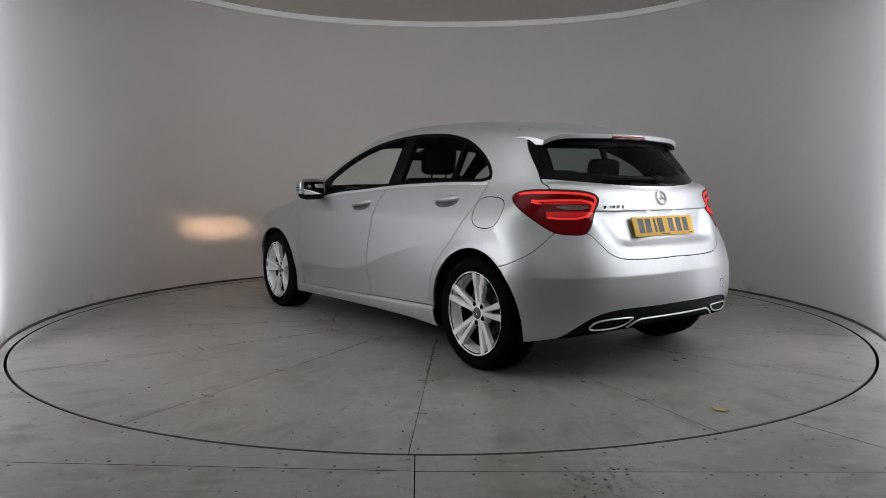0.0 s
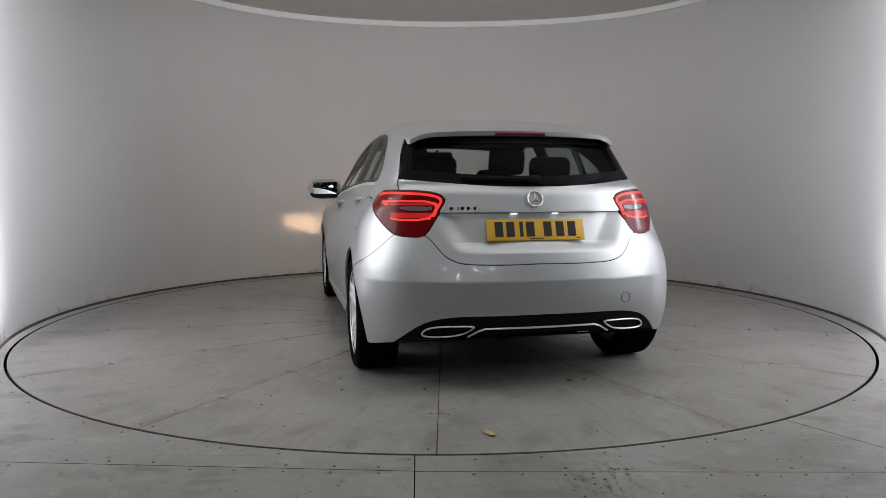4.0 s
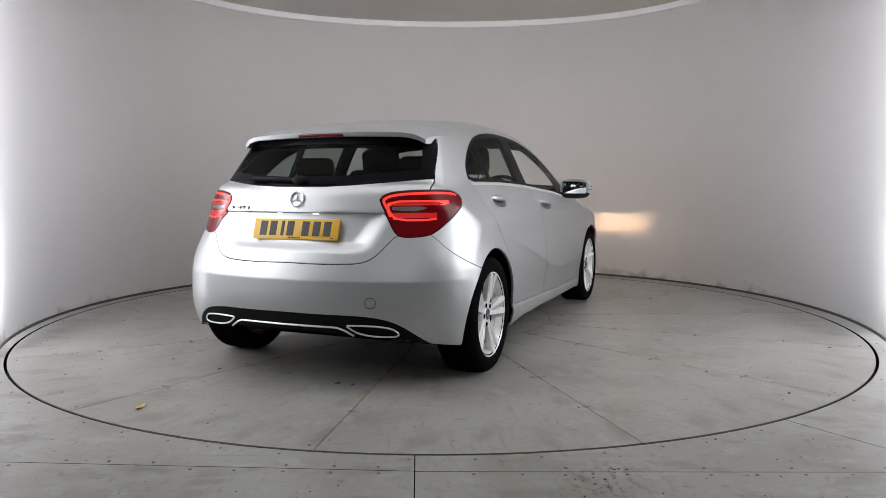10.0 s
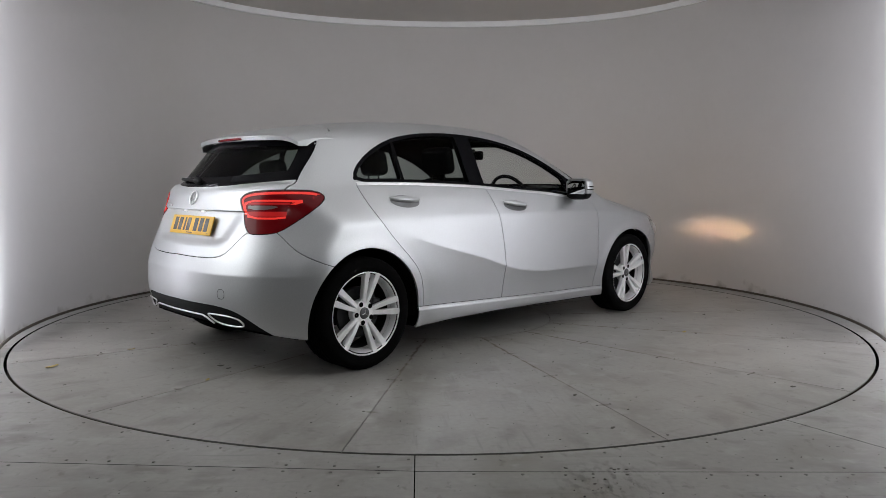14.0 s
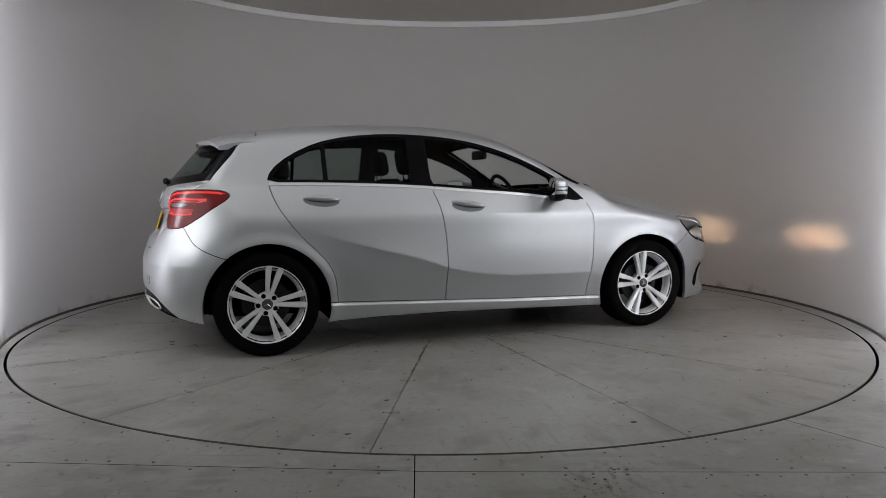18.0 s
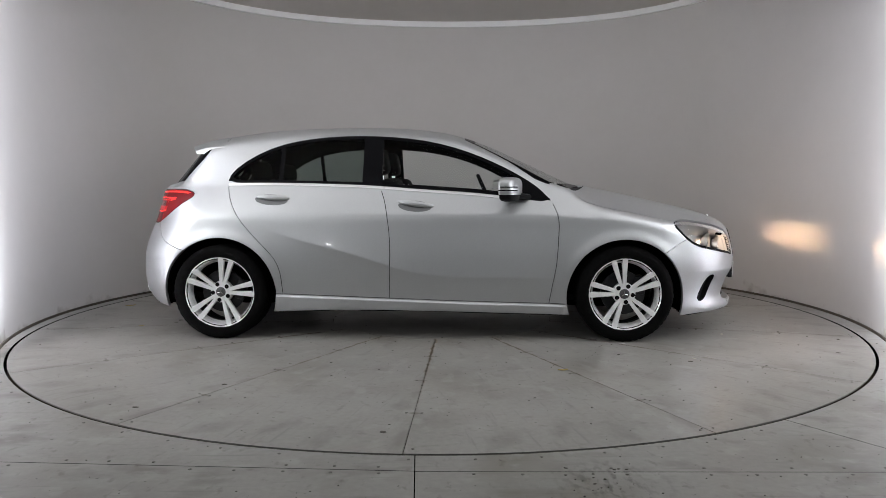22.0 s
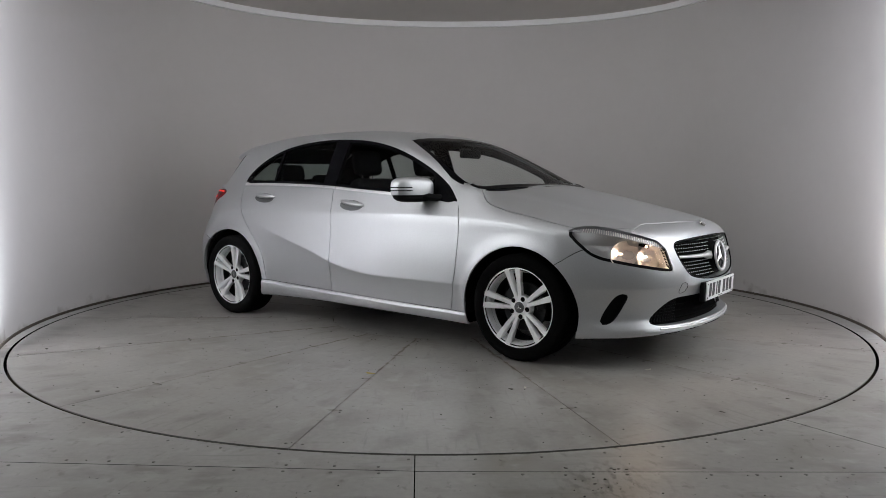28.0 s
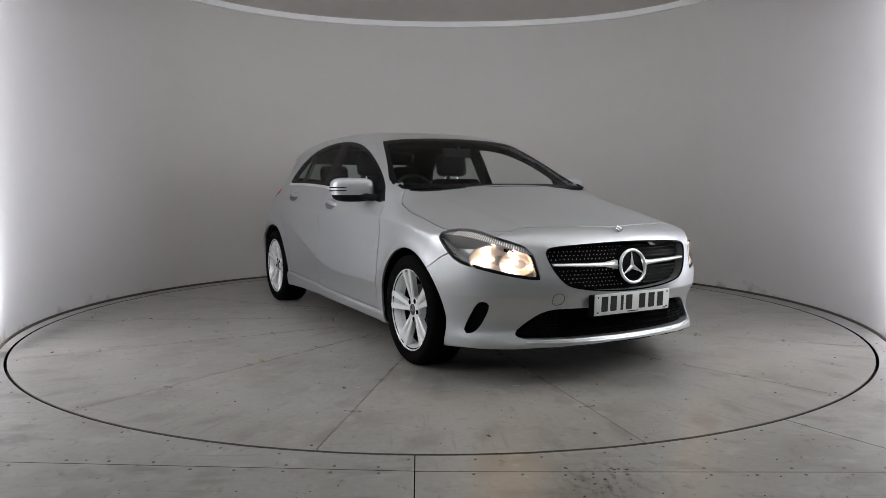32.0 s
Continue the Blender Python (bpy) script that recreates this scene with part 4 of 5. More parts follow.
def sweep(bm, path, radius, n=8, closed=False, flat=1.0, up=Vector((0, 0, 1))):
    """A tube along a path; flat squeezes it along the up direction."""
    path = [Vector(p) for p in path]
    loops = []
    for i, p in enumerate(path):
        a = path[i - 1] if (i or closed) else p
        b = path[(i + 1) % len(path)] if (i < len(path) - 1 or closed) else p
        d = (b - a).normalized()
        u = (up - d * up.dot(d)).normalized()
        w = d.cross(u)
        loops.append([bm.verts.new(p + u * (radius * flat * math.sin(2 * math.pi * k / n)) + w * (radius * math.cos(2 * math.pi * k / n))) for k in range(n)])
    for i in range(len(loops) if closed else len(loops) - 1):
        p, q = loops[i], loops[(i + 1) % len(loops)]
        for k in range(n):
            bm.faces.new((p[k], q[k], q[(k + 1) % n], p[(k + 1) % n]))
    if not closed:
        bm.faces.new(loops[0][::-1])
        bm.faces.new(loops[-1])
    bmesh.ops.recalc_face_normals(bm, faces=bm.faces[:])


def blob(bm, c, r, p=2.5, nu=28, nv=16, clip=None):
    """A rounded box-like body (superellipsoid)."""
    f = lambda v: math.copysign(abs(v) ** (2 / p), v)
    rows = []
    for j in range(nv + 1):
        b = -math.pi / 2 + math.pi * j / nv
        row = []
        for i in range(nu):
            a = 2 * math.pi * i / nu
            q = Vector((c[0] + r[0] * f(math.cos(b)) * f(math.cos(a)), c[1] + r[1] * f(math.cos(b)) * f(math.sin(a)), c[2] + r[2] * f(math.sin(b))))
            row.append(bm.verts.new(clip(q) if clip else q))
        rows.append(row)
    for j in range(nv):
        for i in range(nu):
            bm.faces.new((rows[j][i], rows[j][(i + 1) % nu], rows[j + 1][(i + 1) % nu], rows[j + 1][i]))
    bmesh.ops.remove_doubles(bm, verts=bm.verts[:], dist=1e-5)


# wheels: local y points outwards, the axle is the y axis
def tyre_mesh():
    bm = bmesh.new()
    R, w = 0.317, 0.112
    tread = [(-0.098, 0.006), (-0.09, 0.001), (-0.058, 0.0), (-0.056, 0.008), (-0.048, 0.008), (-0.046, 0.0), (-0.019, 0.0), (-0.017, 0.008), (-0.008, 0.008), (-0.006, 0.0)]
    tread = tread + [(-y, d) for y, d in tread[::-1]]
    prof = [(0.222, -0.098), (0.236, -0.108), (0.262, -w - 0.004), (0.285, -w - 0.003), (0.300, -w + 0.003)]
    prof += [(R - d, y) for y, d in tread]
    prof += [(0.300, w - 0.003), (0.285, w + 0.003), (0.262, w + 0.004), (0.240, 0.110), (0.236, 0.104), (0.222, 0.098)]
    cols = revolve(bm, prof, 144)
    for i, col in enumerate(cols):
        if i % 3 == 0:
            for j, (r, y) in enumerate(prof):
                if r > 0.305 and (0.058 < abs(y) < 0.10):
                    v = col[j]
                    k = (r - 0.003) / r
                    v.co.x, v.co.z = v.co.x * k, v.co.z * k
    return bm


def rim_mesh():
    bm = bmesh.new()
    revolve(bm, [(0.203, 0.035), (0.211, 0.055), (0.216, 0.078), (0.222, 0.094), (0.232, 0.105), (0.238, 0.104), (0.239, 0.099), (0.224, 0.095), (0.220, 0.055)], 96)
    return bm


def spoke_mesh(s):
    """One bar of a pair, with bevelled flanks; it points up (z)."""
    bm = bmesh.new()
    rings = []
    for r, a, b, y in ((0.036, 0.0005, 0.020, 0.074), (0.06, 0.001, 0.0235, 0.079), (0.082, 0.002, 0.028, 0.083), (0.105, 0.0062, 0.033, 0.087), (0.15, 0.0110, 0.0415, 0.093), (0.195, 0.0150, 0.0505, 0.0985), (0.222, 0.0172, 0.056, 0.102), (0.2345, 0.018, 0.0585, 0.106)):
        e = 0.0035
        pts = ((a, y - 0.035), (a - 0.0005, y - 0.006), (a + e, y), (b - e, y), (b, y - 0.006), (b - 0.003, y - 0.035))
        rings.append([bm.verts.new((s * u, v, r)) for u, v in pts])
    for p, q in zip(rings[:-1], rings[1:]):
        for k in range(6):
            bm.faces.new((p[k], p[(k + 1) % 6], q[(k + 1) % 6], q[k]))
    bm.faces.new(rings[0][::-1])
    bm.faces.new(rings[-1])
    bmesh.ops.recalc_face_normals(bm, faces=bm.faces[:])
    return bm


def wheel(first, x, s, turn):
    if first is None:
        bm = bmesh.new()
        revolve(bm, [(0.02, 0.0), (0.07, 0.0), (0.072, 0.022), (0.145, 0.022), (0.145, -0.004), (0.07, -0.004)], 48)
        ob = part("wheel", bm, STEEL, car, "seventeen-inch silver alloy wheel with five double spokes")
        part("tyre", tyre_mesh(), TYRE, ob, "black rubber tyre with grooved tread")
        rim = part("rim", rim_mesh(), ALLOY, ob)
        bm = bmesh.new()
        revolve(bm, [(0.205, -0.095), (0.226, -0.10), (0.226, -0.09), (0.212, 0.03), (0.211, 0.056)], 72)
        part("barrel", bm, STEEL, ob, "inner barrel of the wheel, shade put into its dark colour")
        for k in range(5):
            for m in (-1, 1):
                sp = part("spoke", spoke_mesh(m), ALLOY, ob) if k == 0 else new("spoke", first_spokes[m].data)
                if k == 0:
                    first_spokes[m] = sp
                sp.parent = ob
                sp.matrix_basis = pose(0, 0, 0, 0, 72 * k, 0)
        bm = bmesh.new()
        revolve(bm, [(0.0005, 0.081), (0.030, 0.081), (0.036, 0.079), (0.066, 0.078), (0.072, 0.072), (0.074, 0.03)], 48)
        part("hub", bm, ALLOY, ob)
        bm = bmesh.new()
        revolve(bm, [(0.0005, 0.0855), (0.026, 0.085), (0.031, 0.083), (0.033, 0.080)], 36)
        part("centre_cap", bm, CAP, ob, "dark grey centre cap")
        bm = bmesh.new()
        for k in range(3):
            a = radians(90 + 120 * k)
            sweep(bm, [(0.0, 0.087, 0.0), (0.022 * math.cos(a), 0.086, 0.022 * math.sin(a))], 0.003, 6)
        part("cap_emblem", bm, CHROME, ob)
        # flat black discs on the hub paint the shade of the bolt holes
        for k in range(5):
            bm = bmesh.new()
            revolve(bm, [(0.0005, 0.0800), (0.0110, 0.0800), (0.0125, 0.0815), (0.0145, 0.0805)], 16, m=pose(0.055 * math.cos(radians(54 + 72 * k)), 0, 0.055 * math.sin(radians(54 + 72 * k))))
            part("bolt_hole_shade", bm, DARK, ob)
        bm = bmesh.new()
        rbox(bm, (-0.115, -0.005, 0.03), (0.06, 0.07, 0.13), 0.012)
        part("caliper", bm, STEEL, ob)
    else:
        ob = copy_thing(first, Matrix())
        ob.parent = car
    # spokes turn with the wheel, so the whole wheel is tilted about its axle
    ob.matrix_basis = pose(x, s * 0.765, 0.317, 0, 0, 0 if s > 0 else 180) @ pose(0, 0, 0, 0, turn, 0)
    return ob


first_spokes = {}
w0 = wheel(None, 1.349, 1, 12)
wheel(w0, 1.349, -1, 10)
wheel(w0, -1.349, 1, -8)
wheel(w0, -1.349, -1, -12)
for cx, cz, r in ARCHES:
    for s in (1, -1):
        bm = bmesh.new()
        revolve(bm, [(0.383, 0.835), (0.388, 0.60), (0.388, 0.48), (0.02, 0.48)], 40, -8, 188, m=pose(cx, 0, cz))
        if s < 0:
            bmesh.ops.scale(bm, vec=(1, -1, 1), verts=bm.verts[:])
        part("arch_liner", bm, DARK, car, "black wheel arch liner")

# roof spoiler
def spoiler_mesh():
    bm = bmesh.new()
    nu, nv = 26, 10
    top, bot = [], []
    zc = surf_top(-1.372, 0) + 0.002
    for i in range(nu + 1):
        k = -1 + 2 * i / nu
        y0, y1 = 0.600 * k, 0.580 * k
        z0 = surf_top(-1.372, y0) + 0.002
        x1 = -1.705 + 0.24 * y1 * y1 + 0.03 * abs(k) ** 9
        rt, rb = [], []
        for j in range(nv + 1):
            t = j / nv
            x, y = -1.372 + (x1 + 1.372) * t, y0 + (y1 - y0) * t
            z = zc + (1.320 - zc) * t + (z0 - zc) * (1 - 0.5 * t) + 0.010 * (1 - (2 * t - 1) ** 2)
            rt.append(bm.verts.new((x, y, z)))
            rb.append(bm.verts.new((x + (0.008 if j == nv else 0), y, z - 0.024 - 0.012 * math.sin(math.pi * t) - 0.012 * (1 - t) * abs(k) ** 8)))
        top.append(rt)
        bot.append(rb)
    for i in range(nu):
        for j in range(nv):
            bm.faces.new((top[i][j], top[i][j + 1], top[i + 1][j + 1], top[i + 1][j]))
            bm.faces.new((bot[i][j], bot[i + 1][j], bot[i + 1][j + 1], bot[i][j + 1]))
        bm.faces.new((top[i][nv], bot[i][nv], bot[i + 1][nv], top[i + 1][nv]))
        bm.faces.new((top[i][0], top[i + 1][0], bot[i + 1][0], bot[i][0]))
    for e, r in ((0, 1), (nu, -1)):
        for j in range(nv):
            q = (top[e][j], bot[e][j], bot[e][j + 1], top[e][j + 1])
            bm.faces.new(q if r > 0 else q[::-1])
    bmesh.ops.recalc_face_normals(bm, faces=bm.faces[:])
    return bm


spoiler = part("spoiler", spoiler_mesh(), PAINT, tailgate, "silver roof spoiler")
bm = bmesh.new()
sweep(bm, [(-1.698 + 0.30 * y * y, y, 1.305 - 0.05 * y * y) for y in np.linspace(-0.14, 0.14, 13)], 0.008, 8)
part("brake_light", bm, RED_LENS, tailgate, "narrow red high brake lamp")

# rear wiper
bm = bmesh.new()
blob(bm, (surf_rear(0, 1.06) - 0.02, 0.0, 1.062), (0.02, 0.045, 0.022), 2.2, 16, 10)
sweep(bm, [(surf_rear(y, 1.06 + 0.03 * y) - 0.022, y, 1.062 + 0.03 * y) for y in np.linspace(0, 0.36, 8)], 0.010, 6)
part("rear_wiper", bm, BLACK_PLASTIC, tailgate, "black rear wiper")
# door mirrors, their outer ends swept back
def swept(bm):
    for v in bm.verts:
        v.co.x -= 0.32 * (abs(v.co.y) - 0.88)
    return bm


for s in (1, -1):
    def flat_back(q):
        q.x = max(q.x, 0.562)
        q.z = max(q.z, 0.970)
        q.y *= s
        return q

    def low_shell(q):
        q.x = max(q.x, 0.560)
        q.z = min(q.z, 0.974)
        q.y *= s
        return q
    bm = bmesh.new()
    blob(bm, (0.600, 0.908, 1.008), (0.062, 0.128, 0.074), 3.6, 40, 22, flat_back)
    bmesh.ops.recalc_face_normals(bm, faces=bm.faces[:])
    mirror = part("door_mirror", swept(bm), PAINT, doors["front_door", s], "silver door mirror with black lower shell")
    bm = bmesh.new()
    blob(bm, (0.598, 0.903, 0.980), (0.059, 0.124, 0.056), 3.0, 28, 14, low_shell)
    bmesh.ops.recalc_face_normals(bm, faces=bm.faces[:])
    part("lower_shell", swept(bm), BLACK_PLASTIC, mirror)
    bm = bmesh.new()
    sweep(bm, [(0.635, s * 0.86, 0.965), (0.685, s * 0.815, 0.953), (0.715, s * 0.772, 0.95)], 0.030, 10, flat=0.8)
    part("mirror_arm", bm, BLACK_PLASTIC, mirror)
    bm = bmesh.new()
    rbox(bm, (0.5618, s * 0.905, 1.012), (0.004, 0.200, 0.096), 0.0018, None, 2)
    part("mirror_glass", swept(bm), MIRROR, mirror, "mirror glass")
    f = lambda v, p=3.6: math.copysign(abs(v) ** (2 / p), v)
    for z, a0, a1 in ((1.019, 12, 100), (0.998, 12, 115)):
        bm = bmesh.new()
        path = []
        for a in np.linspace(a0, a1, 14):
            b = math.asin(math.copysign(abs((z - 1.008) / 0.074) ** (3.6 / 2), z - 1.008))
            path.append((0.600 + 0.0625 * f(math.cos(b)) * f(math.cos(radians(a))), s * (0.908 + 0.1285 * f(math.cos(b)) * f(math.sin(radians(a)))), z))
        sweep(bm, path, 0.0036, 6)
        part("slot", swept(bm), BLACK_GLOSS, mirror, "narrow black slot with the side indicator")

# bright strip under the side windows
for s in (1, -1):
    for name, x0, x1 in (("rear_door", -1.31, -0.247), ("front_door", -0.241, 0.60)):
        bm = bmesh.new()
        rows = []
        for x in np.linspace(x0, x1, 30):
            z = float(belt_z(x))
            a, b = surf_side(x, z - 0.013), surf_side(x, z + 0.002)
            rows.append([bm.verts.new((x, s * y, zz)) for y, zz in ((a - 0.004, z - 0.0155), (a + 0.0045, z - 0.014), (b + 0.0065, z + 0.001), (b - 0.004, z + 0.005))])
        for p, q in zip(rows[:-1], rows[1:]):
            for k in range(3):
                bm.faces.new((p[k], q[k], q[k + 1], p[k + 1]))
        bm.faces.new(rows[0])
        bm.faces.new(rows[-1][::-1])
        bmesh.ops.recalc_face_normals(bm, faces=bm.faces[:])
        part("belt_trim", bm, BRIGHT, doors[name, s], "bright metal trim strip under the windows")

# door handles
for s in (1, -1):
    for name, x0, z0, x1, z1 in (("rear_door", -1.117, 0.957, -0.875, 0.944), ("front_door", -0.150, 0.922, 0.098, 0.893)):
        xm, zm = (x0 + x1) / 2, (z0 + z1) / 2
        bm = bmesh.new()
        n = 15
        path = []
        rows = []
        for i in range(n + 1):
            t = i / n
            x, z = x0 + (x1 - x0) * t, z0 + (z1 - z0) * t
            y = surf_side(x, z)
            lift = 0.034 * math.sin(math.pi * min(1, max(0, t))) ** 0.5
            h = 0.0055 + 0.0125 * math.sin(math.pi * t) ** 0.6
            rows.append([bm.verts.new((x, s * (y + lift * c - 0.004), z + h * d)) for c, d in ((0.15, -1.0), (0.7, -0.95), (1.0, -0.35), (1.0, 0.35), (0.75, 0.95), (0.15, 1.1))])
        for p, q in zip(rows[:-1], rows[1:]):
            for k in range(5):
                bm.faces.new((p[k], q[k], q[k + 1], p[k + 1]))
        bm.faces.new(rows[0])
        bm.faces.new(rows[-1][::-1])
        bmesh.ops.recalc_face_normals(bm, faces=bm.faces[:])
        handle = part("door_handle", bm, PAINT, doors[name, s], "silver bar door handle")
        # flat dark oval on the door skin, painting the shaded cup below the handle
        bm = bmesh.new()
        c = bm.verts.new((xm, s * (surf_side(xm, zm - 0.016) + 0.0012), zm - 0.016))
        loop = []
        for k in range(28):
            a = 2 * math.pi * k / 28
            x, z = xm - 0.006 + 0.112 * math.cos(a), zm - 0.014 + 0.036 * math.sin(a) - 0.06 * 0.112 * math.cos(a)
            loop.append(bm.verts.new((x, s * (surf_side(x, z) + 0.0012), z)))
        for k in range(28):
            bm.faces.new((c, loop[k], loop[(k + 1) % 28]))
        bmesh.ops.recalc_face_normals(bm, faces=bm.faces[:])
        part("handle_recess_shade", bm, CUP_SHADE, handle)

# number plates, with plain bars for their characters
def plate(name, mat, m, parent, label):
    bm = bmesh.new()
    rbox(bm, (0, 0, 0), (0.008, 0.52, 0.111), 0.0035, m, 2)
    ob = part(name, bm, mat, parent, label)
    for y in (-0.196, -0.136, -0.078, -0.030, 0.062, 0.128, 0.192):
        bm = bmesh.new()
        wide = 0.018 if y == -0.078 else 0.043
        box(bm, 0.0036, 0.0052, y - wide / 2, y + wide / 2, -0.036, 0.042, m)
        part("character_bar", bm, INK, ob)
    for y, w in ((0.0, 0.075), (0.225, 0.02)):
        bm = bmesh.new()
        box(bm, 0.0036, 0.0050, y - w / 2, y + w / 2, -0.0485, -0.0435, m)
        part("maker_bar", bm, INK, ob)
    for y in (-0.24, 0.24) if mat == WHITE else ():
        for z in (-0.04, 0.04):
            bm = bmesh.new()
            revolve(bm, [(0.0005, 0.0), (0.004, 0.0), (0.005, -0.002)], 10, m=m @ pose(0.0062, y, z, 0, 0, -90))
            part("screw_cap", bm, STEEL, ob)
    return ob


plate("number_plate", YELLOW, pose(-1.952, 0, 0.806, 0, 0, 180) @ pose(0, 0, 0, 0, -18, 0), tailgate, "yellow rear number plate with dark characters")
plate("number_plate", WHITE, pose(2.243, 0, 0.420) @ pose(0, 0, 0, 0, 3, 0), front_bumper, "white front number plate with dark characters")
bm = bmesh.new()
rbox(bm, (2.222, 0, 0.415), (0.03, 0.545, 0.115), 0.008)
part("plate_plinth", bm, BLACK_PLASTIC, front_bumper)
for y in (-0.11, 0.11):
    bm = bmesh.new()
    rbox(bm, (surf_rear(y, 0.905) + 0.016, y, 0.887), (0.014, 0.035, 0.008), 0.0025)
    part("plate_lamp", bm, PLATE_LED, tailgate, "small white number plate lamp")

# round emblems: a ring with three blades, drawn plainly
def emblem(name, m, r, thick, parent, back=None):
    bm = bmesh.new()
    sweep(bm, [m @ Vector((0, r * math.cos(a), r * math.sin(a))) for a in np.linspace(0, 2 * math.pi, 41)[:-1]], thick, 8, True, up=m.to_3x3() @ Vector((1, 0, 0)))
    ob = part(name, bm, BRIGHT, parent, "round chrome emblem")
    for k in range(3):
        a = radians(90 + 120 * k)
        d, w = Vector((0, math.cos(a), math.sin(a))), Vector((0, -math.sin(a), math.cos(a)))
        bm = bmesh.new()
        tip, l, rr, f, b = d * r, w * r * 0.16, -w * r * 0.16, Vector((thick * 1.1, 0, 0)), Vector((-thick * 0.4, 0, 0))
        vs = [bm.verts.new(m @ q) for q in (tip, l + b, rr + b, f, -d * r * 0.10 + b)]
        for q in ((0, 1, 3), (0, 3, 2), (1, 4, 3), (2, 3, 4), (0, 2, 4), (0, 4, 1)):
            bm.faces.new([vs[i] for i in q])
        bmesh.ops.recalc_face_normals(bm, faces=bm.faces[:])
        part("blade", bm, BRIGHT, ob, smooth=False)
    if back:
        bm = bmesh.new()
        revolve(bm, [(0.0005, 0.002), (r * 0.9, 0.0), (r * 1.02, -0.01)], 40, m=m @ pose(-thick, 0, 0, 0, 0, -90))
        part("disc", bm, back, ob)
    return ob


emblem("rear_emblem", pose(surf_rear(0, 0.962) - 0.006, 0, 0.962, 0, 0, 180) @ pose(0, 0, 0, 0, -20, 0), 0.040, 0.0042, tailgate)
emblem("grille_emblem", pose(2.238, 0, 0.608) @ pose(0, 0, 0, 0, -8, 0), 0.085, 0.0085, front_bumper, BLACK_GLOSS)
bm = bmesh.new()
revolve(bm, [(0.0005, 0.002), (0.014, 0.002), (0.017, 0.004), (0.021, 0.003), (0.0225, -0.006)], 24, m=pose(2.128, 0, 0.800) @ pose(0, 0, 0, 0, 38, 0) @ pose(0, 0, 0, 90, 0, 0))
part("bonnet_badge", bm, CHROME, car, "small round badge on the bonnet")
# model badge: plain bars
for k, (y, w) in enumerate(((0.428, 0.020), (0.396, 0.006), (0.374, 0.018), (0.345, 0.018), (0.312, 0.014))):
    bm = bmesh.new()
    x = surf_rear(y, 0.915)
    box(bm, x - 0.002, x + 0.004, y - w / 2, y + w / 2, 0.907, 0.923)
    part("badge_bar", bm, CHROME, tailgate)

# grille louvres, pins and frame
for s in (1, -1):
    bm = bmesh.new()
    rows = []
    for y in np.linspace(0.08, 0.452, 14):
        x = surf_front(y, 0.62) - 0.012
        z = 0.615 + 0.012 * (y / 0.45)
        h = 0.013 + 0.014 * max(0, 1 - (y - 0.08) / 0.10) ** 2 - 0.006 * (y / 0.45)
        rows.append([bm.verts.new((x + dx, s * y, z + dz * h)) for dx, dz in ((-0.02, -1), (0.006, -0.85), (0.014, -0.1), (0.008, 0.15), (0.004, 0.85), (-0.02, 1))])
    for p, q in zip(rows[:-1], rows[1:]):
        for k in range(5):
            bm.faces.new((p[k], q[k], q[k + 1], p[k + 1]))
    bm.faces.new(rows[-1])
    bmesh.ops.recalc_face_normals(bm, faces=bm.faces[:])
    part("louvre", bm, ALLOY, front_bumper, "satin silver grille louvre")
outline = [(0.0, 0.733), (0.2, 0.729), (0.43, 0.718), (0.482, 0.703), (0.478, 0.66), (0.452, 0.60), (0.41, 0.54), (0.35, 0.51), (0.18, 0.488), (0.0, 0.482)]
loop = chaikin(outline + [(-y, z) for y, z in outline[-2:0:-1]], 2)
bm = bmesh.new()
sweep(bm, [(surf_front(y, z) - 0.001, y, z) for y, z in loop], 0.0045, 6, True, up=Vector((1, 0, 0)))
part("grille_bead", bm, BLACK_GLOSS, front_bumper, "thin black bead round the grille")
bm = bmesh.new()
for iz in range(12):
    z = 0.497 + iz * 0.0195
    for iy in range(-22, 23):
        y = iy * 0.0225 + (0.0112 if iz % 2 else 0)
        if GRILLE(np.array([abs(y)]), np.array([z]))[0] > -0.012 or math.hypot(y, z - 0.608) < 0.10 or abs(z - 0.62) < 0.022:
            continue
        x = surf_front(y, z) - 0.022
        c = [bm.verts.new((x + a, y + b, z + d)) for a, b, d in ((0.004, 0, 0), (0, 0.0025, 0), (0, 0, 0.0028), (0, -0.0025, 0), (0, 0, -0.0028), (-0.004, 0, 0))]
        for i, j in ((1, 2), (2, 3), (3, 4), (4, 1)):
            bm.faces.new((c[0], c[i], c[j]))
            bm.faces.new((c[5], c[j], c[i]))
tagged(part("pin_field", bm, ALLOY, front_bumper, "rows of small bright pins in the grille", False), kind="stuff")
# honeycomb corners and slats of the lower intake
for s in (1, -1):
    bm = bmesh.new()
    for iz in range(9):
        for iy in range(13):
            y, z = 0.395 + iy * 0.019 + (0.0095 if iz % 2 else 0), 0.258 + iz * 0.0165
            if INTAKE(np.array([y]), np.array([z]))[0] > -0.012:
                continue
            x = surf_front(y, z) - 0.028
            sweep(bm, [(x, s * (y + 0.0095 * math.cos(a)), z + 0.0095 * math.sin(a)) for a in np.linspace(0, 2 * math.pi, 7)[:-1]], 0.0022, 4, True, up=Vector((1, 0, 0)))
    tagged(part("honeycomb", bm, BLACK_PLASTIC, front_bumper, "black honeycomb mesh", False), kind="stuff")
for z in (0.275, 0.31, 0.345):
    bm = bmesh.new()
    sweep(bm, [(surf_front(y, z) - 0.035, y, z) for y in np.linspace(-0.40, 0.40, 17)], 0.006, 6)
    part("intake_slat", bm, DARK, front_bumper)
bm = bmesh.new()
